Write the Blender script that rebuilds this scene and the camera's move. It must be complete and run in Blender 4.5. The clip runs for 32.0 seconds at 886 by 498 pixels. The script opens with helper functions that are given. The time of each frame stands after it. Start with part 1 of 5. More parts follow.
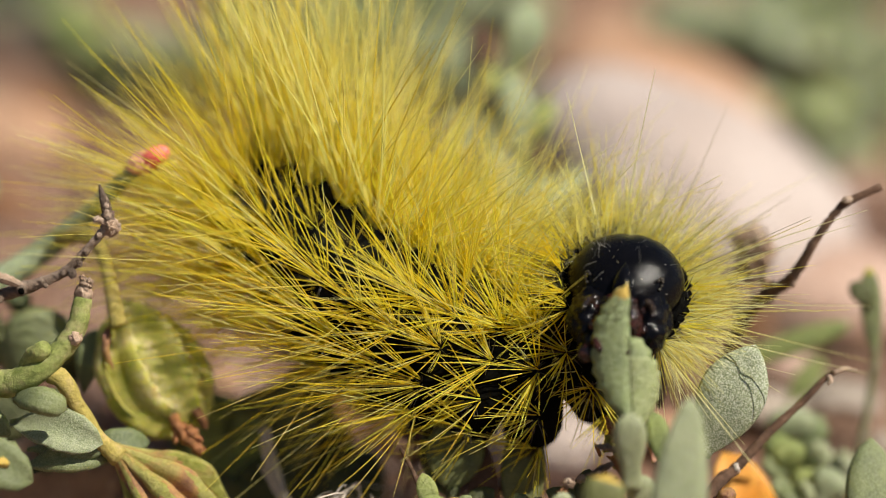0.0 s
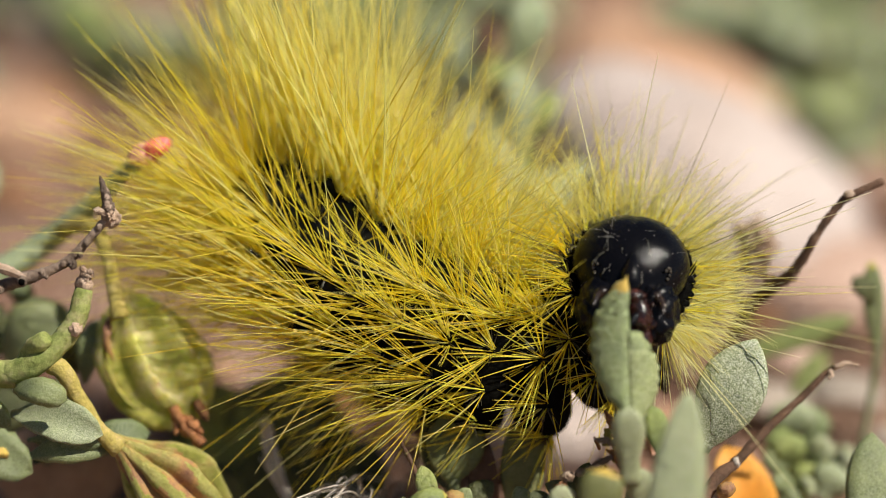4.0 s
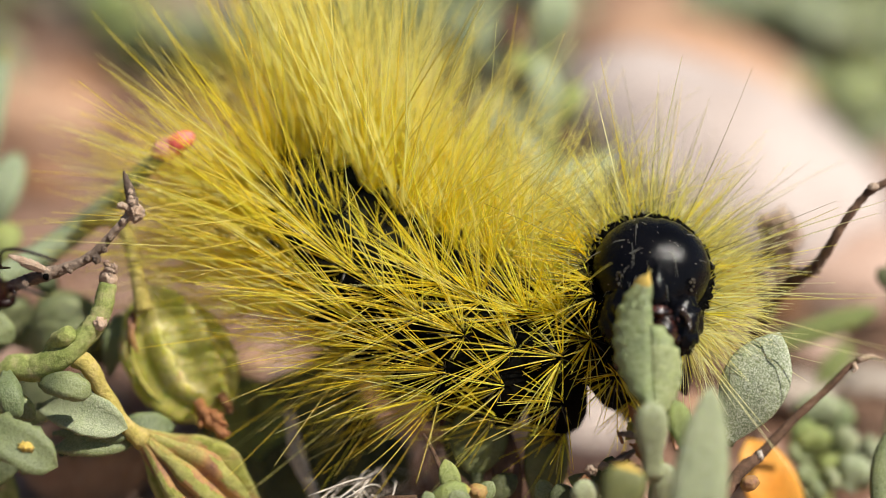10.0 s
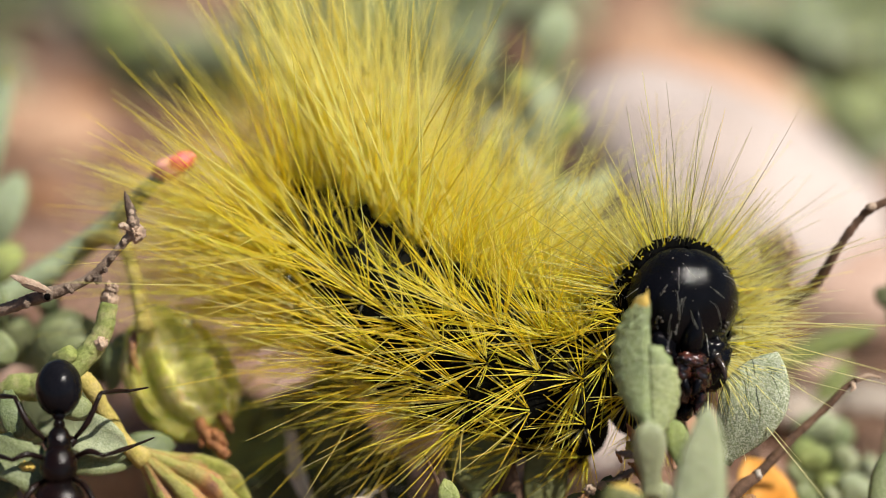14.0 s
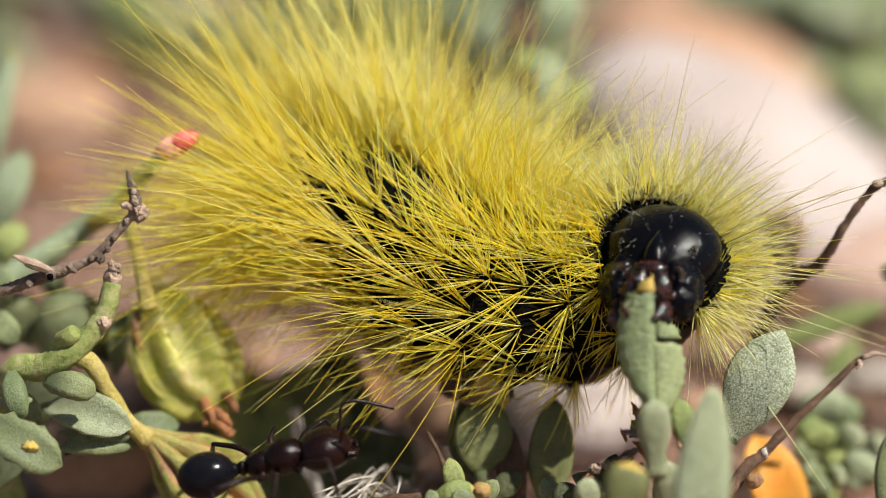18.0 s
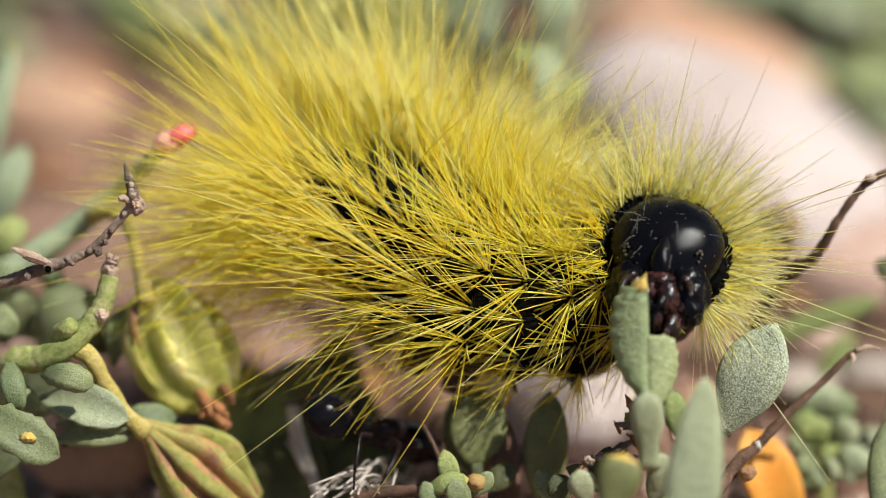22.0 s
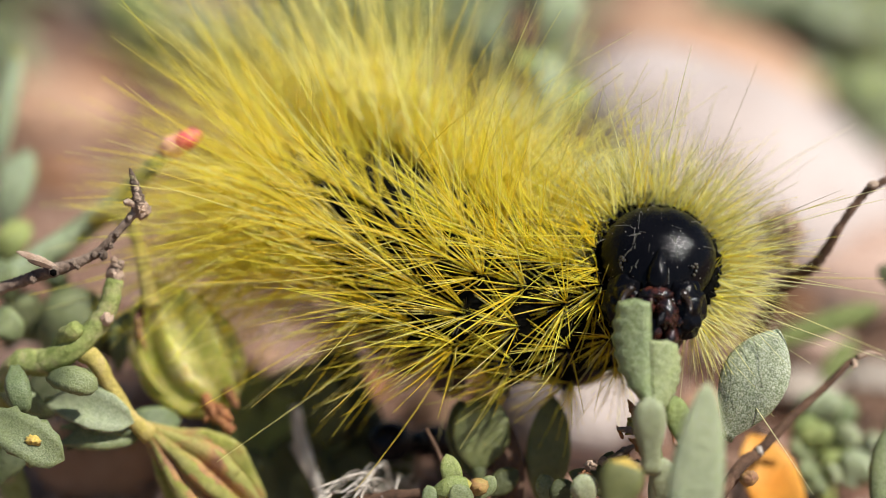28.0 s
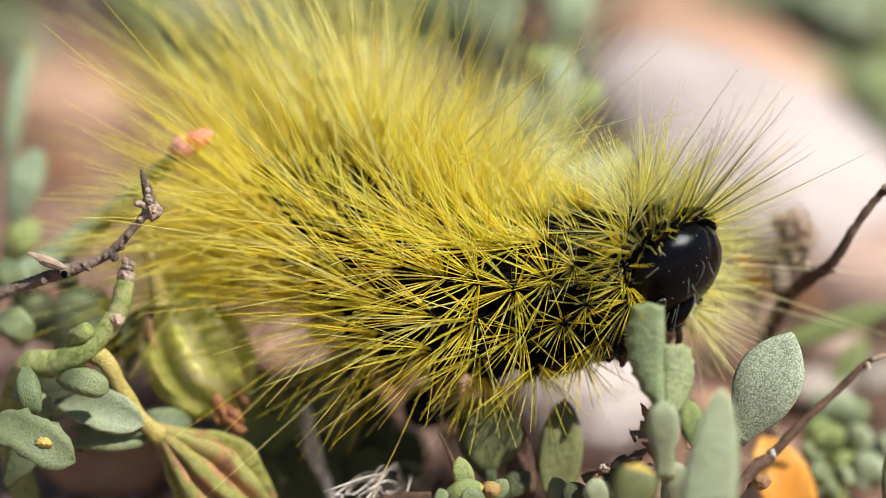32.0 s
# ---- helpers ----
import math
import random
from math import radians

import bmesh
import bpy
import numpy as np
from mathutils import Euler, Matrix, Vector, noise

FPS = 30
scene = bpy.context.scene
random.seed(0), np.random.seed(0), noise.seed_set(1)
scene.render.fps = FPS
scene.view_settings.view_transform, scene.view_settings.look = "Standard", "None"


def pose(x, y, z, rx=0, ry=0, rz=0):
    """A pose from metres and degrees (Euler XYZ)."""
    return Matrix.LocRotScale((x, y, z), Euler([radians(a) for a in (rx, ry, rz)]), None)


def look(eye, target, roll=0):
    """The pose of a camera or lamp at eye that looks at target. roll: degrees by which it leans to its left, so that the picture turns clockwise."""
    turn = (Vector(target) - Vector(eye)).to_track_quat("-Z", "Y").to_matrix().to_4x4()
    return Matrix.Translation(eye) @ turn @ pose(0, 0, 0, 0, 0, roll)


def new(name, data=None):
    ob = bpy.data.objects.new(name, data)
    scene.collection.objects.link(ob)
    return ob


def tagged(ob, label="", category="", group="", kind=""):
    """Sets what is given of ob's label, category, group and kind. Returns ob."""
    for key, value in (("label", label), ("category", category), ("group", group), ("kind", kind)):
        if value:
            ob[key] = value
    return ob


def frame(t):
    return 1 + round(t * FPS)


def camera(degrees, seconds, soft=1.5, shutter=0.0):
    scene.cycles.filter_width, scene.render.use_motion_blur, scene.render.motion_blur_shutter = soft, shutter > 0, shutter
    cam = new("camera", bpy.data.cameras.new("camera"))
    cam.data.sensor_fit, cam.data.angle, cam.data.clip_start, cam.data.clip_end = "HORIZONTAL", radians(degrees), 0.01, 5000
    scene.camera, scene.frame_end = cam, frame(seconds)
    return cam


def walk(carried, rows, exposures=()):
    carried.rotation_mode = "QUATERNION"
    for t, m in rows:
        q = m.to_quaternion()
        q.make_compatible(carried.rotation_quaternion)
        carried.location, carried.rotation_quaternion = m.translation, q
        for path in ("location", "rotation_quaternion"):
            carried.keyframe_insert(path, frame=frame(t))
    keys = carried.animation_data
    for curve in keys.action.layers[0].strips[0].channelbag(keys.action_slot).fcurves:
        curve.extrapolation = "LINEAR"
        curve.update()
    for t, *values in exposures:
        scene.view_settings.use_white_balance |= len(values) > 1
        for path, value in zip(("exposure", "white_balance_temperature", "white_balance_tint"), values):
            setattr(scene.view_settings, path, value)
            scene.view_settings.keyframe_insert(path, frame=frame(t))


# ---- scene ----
# Macro view: 1 plan unit is 1/40 mm at the caterpillar. Plan places are (x right, y down, w mm behind the caterpillar).
cam = camera(24, 32.0, soft=0.45)
cam.data.dof.use_dof = True
cam.data.dof.focus_distance = 0.0922
cam.data.dof.aperture_fstop = 15.5

PATH = [
    (0, look((-0.00128, -0.08546, 0.04969), (0.00089, 0.00038, 0.01666), 0.42)),
    (0.5, look((-0.00124, -0.08539, 0.04983), (0.00090, 0.00038, 0.01663), 0.52)),
    (1, look((-0.00105, -0.08530, 0.04998), (0.00092, 0.00041, 0.01661), 0.57)),
    (1.5, look((-0.00097, -0.08525, 0.05003), (0.00094, 0.00042, 0.01654), 0.62)),
    (2, look((-0.00042, -0.08529, 0.04994), (0.00097, 0.00039, 0.01647), 0.53)),
    (2.5, look((-0.00041, -0.08537, 0.04986), (0.00099, 0.00034, 0.01646), 0.54)),
    (3, look((-0.00040, -0.08542, 0.04982), (0.00099, 0.00030, 0.01644), 0.53)),
    (3.5, look((-0.00057, -0.08540, 0.04971), (0.00093, 0.00033, 0.01637), 0.50)),
    (5.5, look((-0.00025, -0.08565, 0.04974), (0.00063, 0.00001, 0.01621), 0.38)),
    (6, look((-0.00053, -0.08572, 0.04960), (0.00052, -0.00002, 0.01615), 0.44)),
    (6.5, look((-0.00081, -0.08566, 0.04958), (0.00037, 0.00001, 0.01607), 0.49)),
    (7, look((-0.00091, -0.08551, 0.04968), (0.00027, 0.00010, 0.01601), 0.41)),
    (7.5, look((-0.00061, -0.08555, 0.04963), (0.00020, 0.00008, 0.01602), 0.23)),
    (8, look((-0.00027, -0.08555, 0.04975), (0.00013, 0.00004, 0.01600), 0.05)),
    (8.5, look((-0.00009, -0.08535, 0.05027), (0.00007, 0.00004, 0.01603), 0.05)),
    (9, look((-0.00000, -0.08530, 0.05046), (-0.00000, 0.00000, 0.01600), -0.00)),
    (9.5, look((0.00009, -0.08534, 0.05033), (-0.00005, 0.00003, 0.01603), -0.05)),
    (10, look((-0.00009, -0.08516, 0.05049), (-0.00013, 0.00018, 0.01610), 0.03)),
    (10.5, look((-0.00012, -0.08503, 0.05074), (-0.00017, 0.00026, 0.01625), 0.10)),
    (11, look((-0.00004, -0.08497, 0.05083), (-0.00020, 0.00034, 0.01638), -0.02)),
    (11.5, look((0.00003, -0.08504, 0.05066), (-0.00021, 0.00041, 0.01656), 0.03)),
    (12, look((-0.00001, -0.08510, 0.05076), (-0.00021, 0.00038, 0.01674), 0.05)),
    (12.5, look((0.00012, -0.08511, 0.05082), (-0.00023, 0.00039, 0.01685), 0.06)),
    (13, look((0.00037, -0.08519, 0.05100), (-0.00018, 0.00029, 0.01698), -0.05)),
    (13.5, look((0.00034, -0.08523, 0.05097), (-0.00017, 0.00027, 0.01700), -0.07)),
    (14, look((0.00022, -0.08546, 0.05093), (-0.00010, 0.00009, 0.01709), -0.06)),
    (14.5, look((0.00051, -0.08538, 0.05085), (-0.00008, 0.00019, 0.01706), -0.14)),
    (16.5, look((0.00048, -0.08529, 0.05046), (-0.00027, 0.00023, 0.01656), -0.08)),
    (17, look((0.00025, -0.08527, 0.05061), (-0.00030, 0.00012, 0.01639), -0.24)),
    (17.5, look((0.00048, -0.08506, 0.05085), (-0.00031, 0.00015, 0.01616), -0.42)),
    (18, look((0.00070, -0.08500, 0.05095), (-0.00027, 0.00012, 0.01606), -0.40)),
    (18.5, look((0.00054, -0.08532, 0.05088), (-0.00020, -0.00018, 0.01605), -0.36)),
    (19, look((0.00057, -0.08518, 0.05096), (-0.00017, -0.00013, 0.01590), -0.36)),
    (19.5, look((0.00060, -0.08504, 0.05125), (-0.00018, -0.00014, 0.01581), -0.34)),
    (20, look((0.00068, -0.08506, 0.05115), (-0.00016, -0.00015, 0.01574), -0.37)),
    (20.5, look((0.00116, -0.08531, 0.05097), (-0.00011, -0.00031, 0.01580), -0.47)),
    (21, look((0.00135, -0.08553, 0.05088), (-0.00008, -0.00046, 0.01588), -0.35)),
    (21.5, look((0.00139, -0.08559, 0.05083), (-0.00007, -0.00048, 0.01592), -0.41)),
    (22, look((0.00127, -0.08568, 0.05081), (-0.00005, -0.00053, 0.01600), -0.40)),
    (22.5, look((0.00123, -0.08571, 0.05073), (-0.00006, -0.00051, 0.01603), -0.36)),
    (23, look((0.00131, -0.08577, 0.05058), (-0.00005, -0.00050, 0.01606), -0.36)),
    (23.5, look((0.00131, -0.08569, 0.05070), (-0.00005, -0.00048, 0.01604), -0.35)),
    (24, look((0.00137, -0.08546, 0.05074), (-0.00008, -0.00031, 0.01596), -0.41)),
    (24.5, look((0.00115, -0.08576, 0.05069), (-0.00004, -0.00053, 0.01607), -0.29)),
    (25, look((0.00108, -0.08562, 0.05071), (-0.00007, -0.00042, 0.01601), -0.31)),
    (25.5, look((0.00102, -0.08543, 0.05074), (-0.00009, -0.00028, 0.01593), -0.32)),
    (27.5, look((0.00102, -0.08579, 0.05096), (-0.00013, -0.00065, 0.01612), -0.16)),
    (28, look((0.00124, -0.08605, 0.05094), (-0.00021, -0.00081, 0.01635), -0.24)),
    (28.5, look((0.00108, -0.08619, 0.05103), (-0.00031, -0.00091, 0.01654), -0.24)),
    (29, look((0.00116, -0.08622, 0.05128), (-0.00043, -0.00098, 0.01668), -0.37)),
    (29.5, look((0.00122, -0.08639, 0.05146), (-0.00054, -0.00115, 0.01687), -0.51)),
    (30, look((0.00115, -0.08646, 0.05149), (-0.00067, -0.00120, 0.01699), -0.59)),
    (30.5, look((0.00105, -0.08616, 0.05141), (-0.00075, -0.00095, 0.01677), -0.45)),
    (31, look((0.00103, -0.08578, 0.05131), (-0.00076, -0.00063, 0.01652), -0.30)),
    (31.5, look((0.00080, -0.08532, 0.05167), (-0.00079, -0.00038, 0.01635), -0.16)),
    (32, look((0.00069, -0.08528, 0.05175), (-0.00077, -0.00040, 0.01629), -0.12)),
]

walk(cam, PATH, [(0.0, 0.17, 6800, 10), (3.0, 0.18, 6780, 10), (6.0, 0.35, 6620, 10), (14.0, 0.33, 6540, 10), (20.0, 0.37, 6340, 10), (25.0, 0.33, 6280, 10), (29.0, 0.34, 6230, 10), (32.0, 0.42, 6120, 10)])

# ---- light ----
SUN = Vector((0.52, -0.25, 0.83)).normalized()
world = bpy.data.worlds.new("sky")
scene.world = world
world.use_nodes = True
sky = world.node_tree.nodes.new("ShaderNodeTexSky")
sky.sky_type, sky.sun_disc = "NISHITA", False
sky.sun_elevation = math.asin(SUN.z)
sky.sun_rotation = math.atan2(SUN.x, SUN.y)
back = world.node_tree.nodes["Background"]
back.inputs["Strength"].default_value = 0.052
world.node_tree.links.new(sky.outputs["Color"], back.inputs["Color"])
sun = new("sun", bpy.data.lights.new("sun", "SUN"))
sun.data.energy, sun.data.angle, sun.data.color = 5.0, radians(0.55), (1.0, 0.95, 0.87)
sun.matrix_world = look(SUN * 0.5, (0, 0, 0))

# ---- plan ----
TILT, DIST, UNITS = radians(22), 92.0, 784 / math.tan(radians(12))
RIGHT = Vector((1, 0, 0))
UP = Vector((0, math.sin(TILT), math.cos(TILT)))
AWAY = Vector((0, math.cos(TILT), -math.sin(TILT)))
BASE = Vector((0, 0, 16)) - DIST * AWAY


def at(x, y, w=0.0):
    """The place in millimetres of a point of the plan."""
    d = DIST + w
    return BASE + RIGHT * ((x - 784) / UNITS * d) + UP * ((441 - y) / UNITS * d) + AWAY * d


def size(u, w=0.0):
    """Plan units to millimetres at depth w."""
    return u / UNITS * (DIST + w)


def on_ground(x, y):
    """The place on flat ground seen through a point of the plan, and its depth."""
    way = RIGHT * ((x - 784) / UNITS) + UP * ((441 - y) / UNITS) + AWAY
    d = -BASE.z / way.z
    return BASE + way * d, d - DIST


# ---- materials ----
def material(name, build):
    mat = bpy.data.materials.new(name)
    mat.use_nodes = True
    tree = mat.node_tree
    build(tree, tree.nodes["Principled BSDF"])
    return mat


def node(tree, kind, **values):
    n = tree.nodes.new(kind)
    for key, value in values.items():
        n.inputs[key].default_value = value
    return n


def ramp(tree, source, stops):
    n = tree.nodes.new("ShaderNodeValToRGB")
    el = n.color_ramp.elements
    while len(el) < len(stops):
        el.new(0.5)
    for e, (pos, col) in zip(el, stops):
        e.position, e.color = pos, (*col, 1)
    tree.links.new(source, n.inputs[0])
    return n.outputs[0]


def coords(tree):
    """Object-space coordinates in millimetres."""
    tc = tree.nodes.new("ShaderNodeTexCoord")
    mp = tree.nodes.new("ShaderNodeMapping")
    mp.inputs["Scale"].default_value = (1000, 1000, 1000)
    tree.links.new(tc.outputs["Object"], mp.inputs["Vector"])
    return mp.outputs[0]


def grain(tree, where, scale, detail=4.0, rough=0.6):
    n = node(tree, "ShaderNodeTexNoise", Scale=scale, Detail=detail, Roughness=rough)
    tree.links.new(where, n.inputs["Vector"])
    return n.outputs["Fac"]


def blend(tree, kind, fac, a, b):
    n = tree.nodes.new("ShaderNodeMix")
    n.data_type, n.blend_type = "RGBA", kind
    if isinstance(fac, float):
        n.inputs["Factor"].default_value = fac
    else:
        tree.links.new(fac, n.inputs["Factor"])
    for key, value in ((6, a), (7, b)):
        if isinstance(value, tuple):
            n.inputs[key].default_value = (*value, 1)
        else:
            tree.links.new(value, n.inputs[key])
    return n.outputs[2]


def bump(tree, shader, height, strength, distance):
    n = node(tree, "ShaderNodeBump", Strength=strength, Distance=distance)
    tree.links.new(height, n.inputs["Height"])
    tree.links.new(n.outputs[0], shader.inputs["Normal"])


def surface(name, stops, scale, fine, rough=0.7, relief=0.00005, strength=0.6, vary=0.25, sheer=0.0, spec=0.4, sheen=0.0, deep=0.5):
    """A mottled surface: a large and a fine noise, a change from piece to piece, and fine relief."""
    def build(tree, shader):
        where = coords(tree)
        big, small = grain(tree, where, scale), grain(tree, where, fine, 6.0, 0.7)
        col = ramp(tree, big, stops)
        tone = ramp(tree, small, [(0.3, (0.72, 0.72, 0.72)), (0.7, (1.18, 1.18, 1.18))])
        col = blend(tree, "MULTIPLY", 1.0, col, tone)
        info = tree.nodes.new("ShaderNodeObjectInfo")
        shade = ramp(tree, info.outputs["Random"], [(0.0, (1 - vary, 1 - vary, 1 - vary)), (1.0, (1 + vary, 1 + vary * 0.8, 1 + vary * 0.6))])
        col = blend(tree, "MULTIPLY", 1.0, col, shade)
        tree.links.new(col, shader.inputs["Base Color"])
        shader.inputs["Roughness"].default_value = rough
        shader.inputs["Specular IOR Level"].default_value = spec
        if sheer:
            shader.inputs["Subsurface Weight"].default_value = sheer
            shader.inputs["Subsurface Radius"].default_value = (0.0006, 0.0008, 0.0002)
            shader.inputs["Subsurface Scale"].default_value = deep
        if sheen:
            shader.inputs["Sheen Weight"].default_value = sheen
            shader.inputs["Sheen Roughness"].default_value = 0.5
        bump(tree, shader, small, strength, relief)
    return material(name, build)


def build_seta(tree, shader, dark, light, clear=0.35):
    geo = tree.nodes.new("ShaderNodeNewGeometry")
    col = ramp(tree, geo.outputs["Random Per Island"], [(0.0, dark), (0.55, light), (1.0, tuple(min(1, c * 1.1 + 0.03) for c in light))])
    tree.links.new(col, shader.inputs["Base Color"])
    shader.inputs["Roughness"].default_value = 0.28
    shader.inputs["Specular IOR Level"].default_value = 0.9
    thin = tree.nodes.new("ShaderNodeBsdfTranslucent")
    tree.links.new(col, thin.inputs["Color"])
    both = tree.nodes.new("ShaderNodeMixShader")
    both.inputs[0].default_value = clear
    tree.links.new(shader.outputs[0], both.inputs[1])
    tree.links.new(thin.outputs[0], both.inputs[2])
    tree.links.new(both.outputs[0], tree.nodes["Material Output"].inputs[0])


SETA = material("yellow_seta", lambda t, s: build_seta(t, s, (1.0, 0.81, 0.045), (1.0, 0.94, 0.14), 0.62))
PALE_SETA = material("pale_seta", lambda t, s: build_seta(t, s, (1.0, 0.86, 0.14), (1.0, 0.95, 0.42), 0.70))
# Paler copy for the collar: the glow of backlit hair is in its colour.
BACKLIT_SETA = material("backlit_seta", lambda t, s: build_seta(t, s, (1.0, 0.93, 0.30), (1.0, 0.98, 0.62), 0.72))
DARK_SETA = material("dark_seta", lambda t, s: build_seta(t, s, (0.008, 0.007, 0.005), (0.05, 0.045, 0.025), 0.1))
OLIVE_SETA = material("olive_seta", lambda t, s: build_seta(t, s, (0.12, 0.11, 0.03), (0.46, 0.43, 0.11), 0.3))
GREY_SETA = material("grey_seta", lambda t, s: build_seta(t, s, (0.16, 0.15, 0.12), (0.42, 0.40, 0.34), 0.2))

SKIN = surface("caterpillar_skin", [(0.3, (0.002, 0.002, 0.002)), (0.55, (0.004, 0.004, 0.0035)), (0.75, (0.012, 0.012, 0.009))], 0.7, 9, 0.75, 0.00008, 0.8, 0.1, spec=0.02)
BACK = surface("dorsal_skin", [(0.42, (0.004, 0.004, 0.004)), (0.56, (0.010, 0.011, 0.007)), (0.70, (0.07, 0.075, 0.045))], 0.8, 8, 0.75, 0.00008, 0.8, 0.1, spec=0.05)
SHELL = surface("head_capsule", [(0.3, (0.0015, 0.0015, 0.002)), (0.7, (0.004, 0.004, 0.0055))], 0.5, 6, 0.14, 0.00005, 0.4, 0.05, spec=0.15)
ANTENNA = surface("antenna_skin", [(0.3, (0.008, 0.006, 0.005)), (0.7, (0.035, 0.02, 0.012))], 1.5, 6, 0.25, 0.00003, 0.4, 0.1, spec=0.5)
MOUTH = surface("mouthpart", [(0.44, (0.005, 0.003, 0.003)), (0.66, (0.07, 0.020, 0.012)), (0.80, (0.17, 0.065, 0.035))], 1.6, 5, 0.13, 0.00005, 0.5, 0.2, spec=0.6)
BEAD = surface("eye_bead", [(0.3, (0.02, 0.018, 0.014)), (0.7, (0.07, 0.06, 0.045))], 3, 20, 0.12, 0.00001, 0.2, 0.2, spec=0.8)
LEG_SKIN = surface("leg_skin", [(0.3, (0.01, 0.008, 0.006)), (0.7, (0.05, 0.02, 0.012))], 1.5, 10, 0.3, 0.00003, 0.5, 0.2)
PROLEG = surface("proleg_skin", [(0.3, (0.03, 0.018, 0.012)), (0.7, (0.11, 0.06, 0.04))], 1.2, 9, 0.6, 0.00006, 0.6, 0.15)
ANT_BLACK = surface("ant_gaster", [(0.3, (0.004, 0.004, 0.006)), (0.7, (0.008, 0.008, 0.010))], 1.0, 14, 0.14, 0.00002, 0.3, 0.05, spec=0.14)
ANT_RED = surface("ant_body", [(0.38, (0.004, 0.003, 0.003)), (0.66, (0.013, 0.004, 0.003))], 0.45, 9, 0.24, 0.00003, 0.5, 0.05, spec=0.2)
ANT_LEG = surface("ant_leg", [(0.3, (0.006, 0.004, 0.004)), (0.7, (0.02, 0.010, 0.008))], 1.5, 12, 0.3, 0.00001, 0.3, 0.1, spec=0.15)

FROST = dict(rough=0.75, relief=0.00006, strength=0.7, sheer=0.12, sheen=0.1)


def frosted(name, deep, fresh, frost, cover=0.5, fine=11.0, relief=0.00012, edge=(0.34, 0.68)):
    """A leaf skin: two greens in soft patches under a fine whitish down, with veins of relief."""
    def build(tree, shader):
        where = coords(tree)
        patch, mid, down = grain(tree, where, 0.55, 3.0), grain(tree, where, 3.0, 4.0), grain(tree, where, fine, 3.0, 0.75)
        col = ramp(tree, patch, [(0.35, deep), (0.62, fresh)])
        tone = ramp(tree, mid, [(0.3, (0.74, 0.76, 0.70)), (0.7, (1.15, 1.14, 1.1))])
        col = blend(tree, "MULTIPLY", 1.0, col, tone)
        mask = ramp(tree, down, [(edge[0], (cover * 0.12, cover * 0.12, cover * 0.12)), (edge[1], (cover, cover, cover))])
        col = blend(tree, "MIX", mask, col, frost)
        info = tree.nodes.new("ShaderNodeObjectInfo")
        col = blend(tree, "MULTIPLY", 1.0, col, ramp(tree, info.outputs["Random"], [(0.0, (0.84, 0.88, 0.82)), (1.0, (1.14, 1.08, 1.0))]))
        tree.links.new(col, shader.inputs["Base Color"])
        shader.inputs["Roughness"].default_value = 0.56
        shader.inputs["Specular IOR Level"].default_value = 0.42
        shader.inputs["Subsurface Weight"].default_value = 0.12
        shader.inputs["Subsurface Radius"].default_value = (0.0005, 0.0007, 0.0002)
        shader.inputs["Subsurface Scale"].default_value = 0.5
        high = tree.nodes.new("ShaderNodeMath")
        high.operation = "MULTIPLY_ADD"
        high.inputs[1].default_value = 2.0
        tree.links.new(mid, high.inputs[0])
        tree.links.new(down, high.inputs[2])
        bump(tree, shader, high.outputs[0], 0.6, relief)
    return material(name, build)


LEAF = frosted("frosted_leaf", (0.066, 0.098, 0.028), (0.14, 0.178, 0.060), (0.44, 0.47, 0.32), 0.40, 12.0, 0.00004)
LEAF_FEED = frosted("feeding_leaf", (0.125, 0.175, 0.045), (0.215, 0.27, 0.085), (0.62, 0.66, 0.47), 0.50, 12.0, 0.00009, (0.42, 0.62))
LEAF_PALE = frosted("pale_leaf", (0.23, 0.285, 0.15), (0.33, 0.385, 0.22), (0.60, 0.63, 0.49), 0.5)
LEAF_SAGE = frosted("sage_leaf", (0.34, 0.40, 0.22), (0.44, 0.50, 0.30), (0.66, 0.70, 0.54), 0.5)
LEAF_DUST = frosted("dusty_leaf", (0.10, 0.145, 0.06), (0.17, 0.215, 0.10), (0.66, 0.70, 0.59), 0.78, 13.0, 0.00005, (0.42, 0.64))
LEAF_GREY = frosted("grey_leaf", (0.125, 0.165, 0.070), (0.21, 0.25, 0.125), (0.53, 0.56, 0.42), 0.62, 14.0, 0.00005)
# Dark green; also used where shade between leaves is put into the colour.
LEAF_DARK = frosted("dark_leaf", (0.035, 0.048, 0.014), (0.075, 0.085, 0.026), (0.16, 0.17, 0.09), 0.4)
LEAF_OLIVE = frosted("olive_leaf", (0.075, 0.09, 0.022), (0.14, 0.15, 0.045), (0.30, 0.30, 0.15), 0.4, 10.0, 0.00006)
LEAF_LIME = frosted("lime_leaf", (0.13, 0.18, 0.03), (0.26, 0.31, 0.075), (0.48, 0.52, 0.28), 0.45)
LEAF_BUFF = surface("yellow_green_tip", [(0.3, (0.28, 0.28, 0.06)), (0.55, (0.40, 0.36, 0.07)), (0.75, (0.50, 0.40, 0.12))], 0.9, 10, vary=0.1, **FROST)
LEAF_TIP = surface("yellowed_leaf", [(0.3, (0.50, 0.36, 0.04)), (0.7, (0.62, 0.44, 0.12))], 0.9, 10, vary=0.1, **FROST)
STEM = surface("green_stem", [(0.32, (0.20, 0.25, 0.055)), (0.52, (0.36, 0.40, 0.125)), (0.66, (0.46, 0.44, 0.19)), (0.76, (0.46, 0.32, 0.16))], 1.4, 6, vary=0.1, rough=0.7, relief=0.00012, strength=1.0, sheer=0.1)
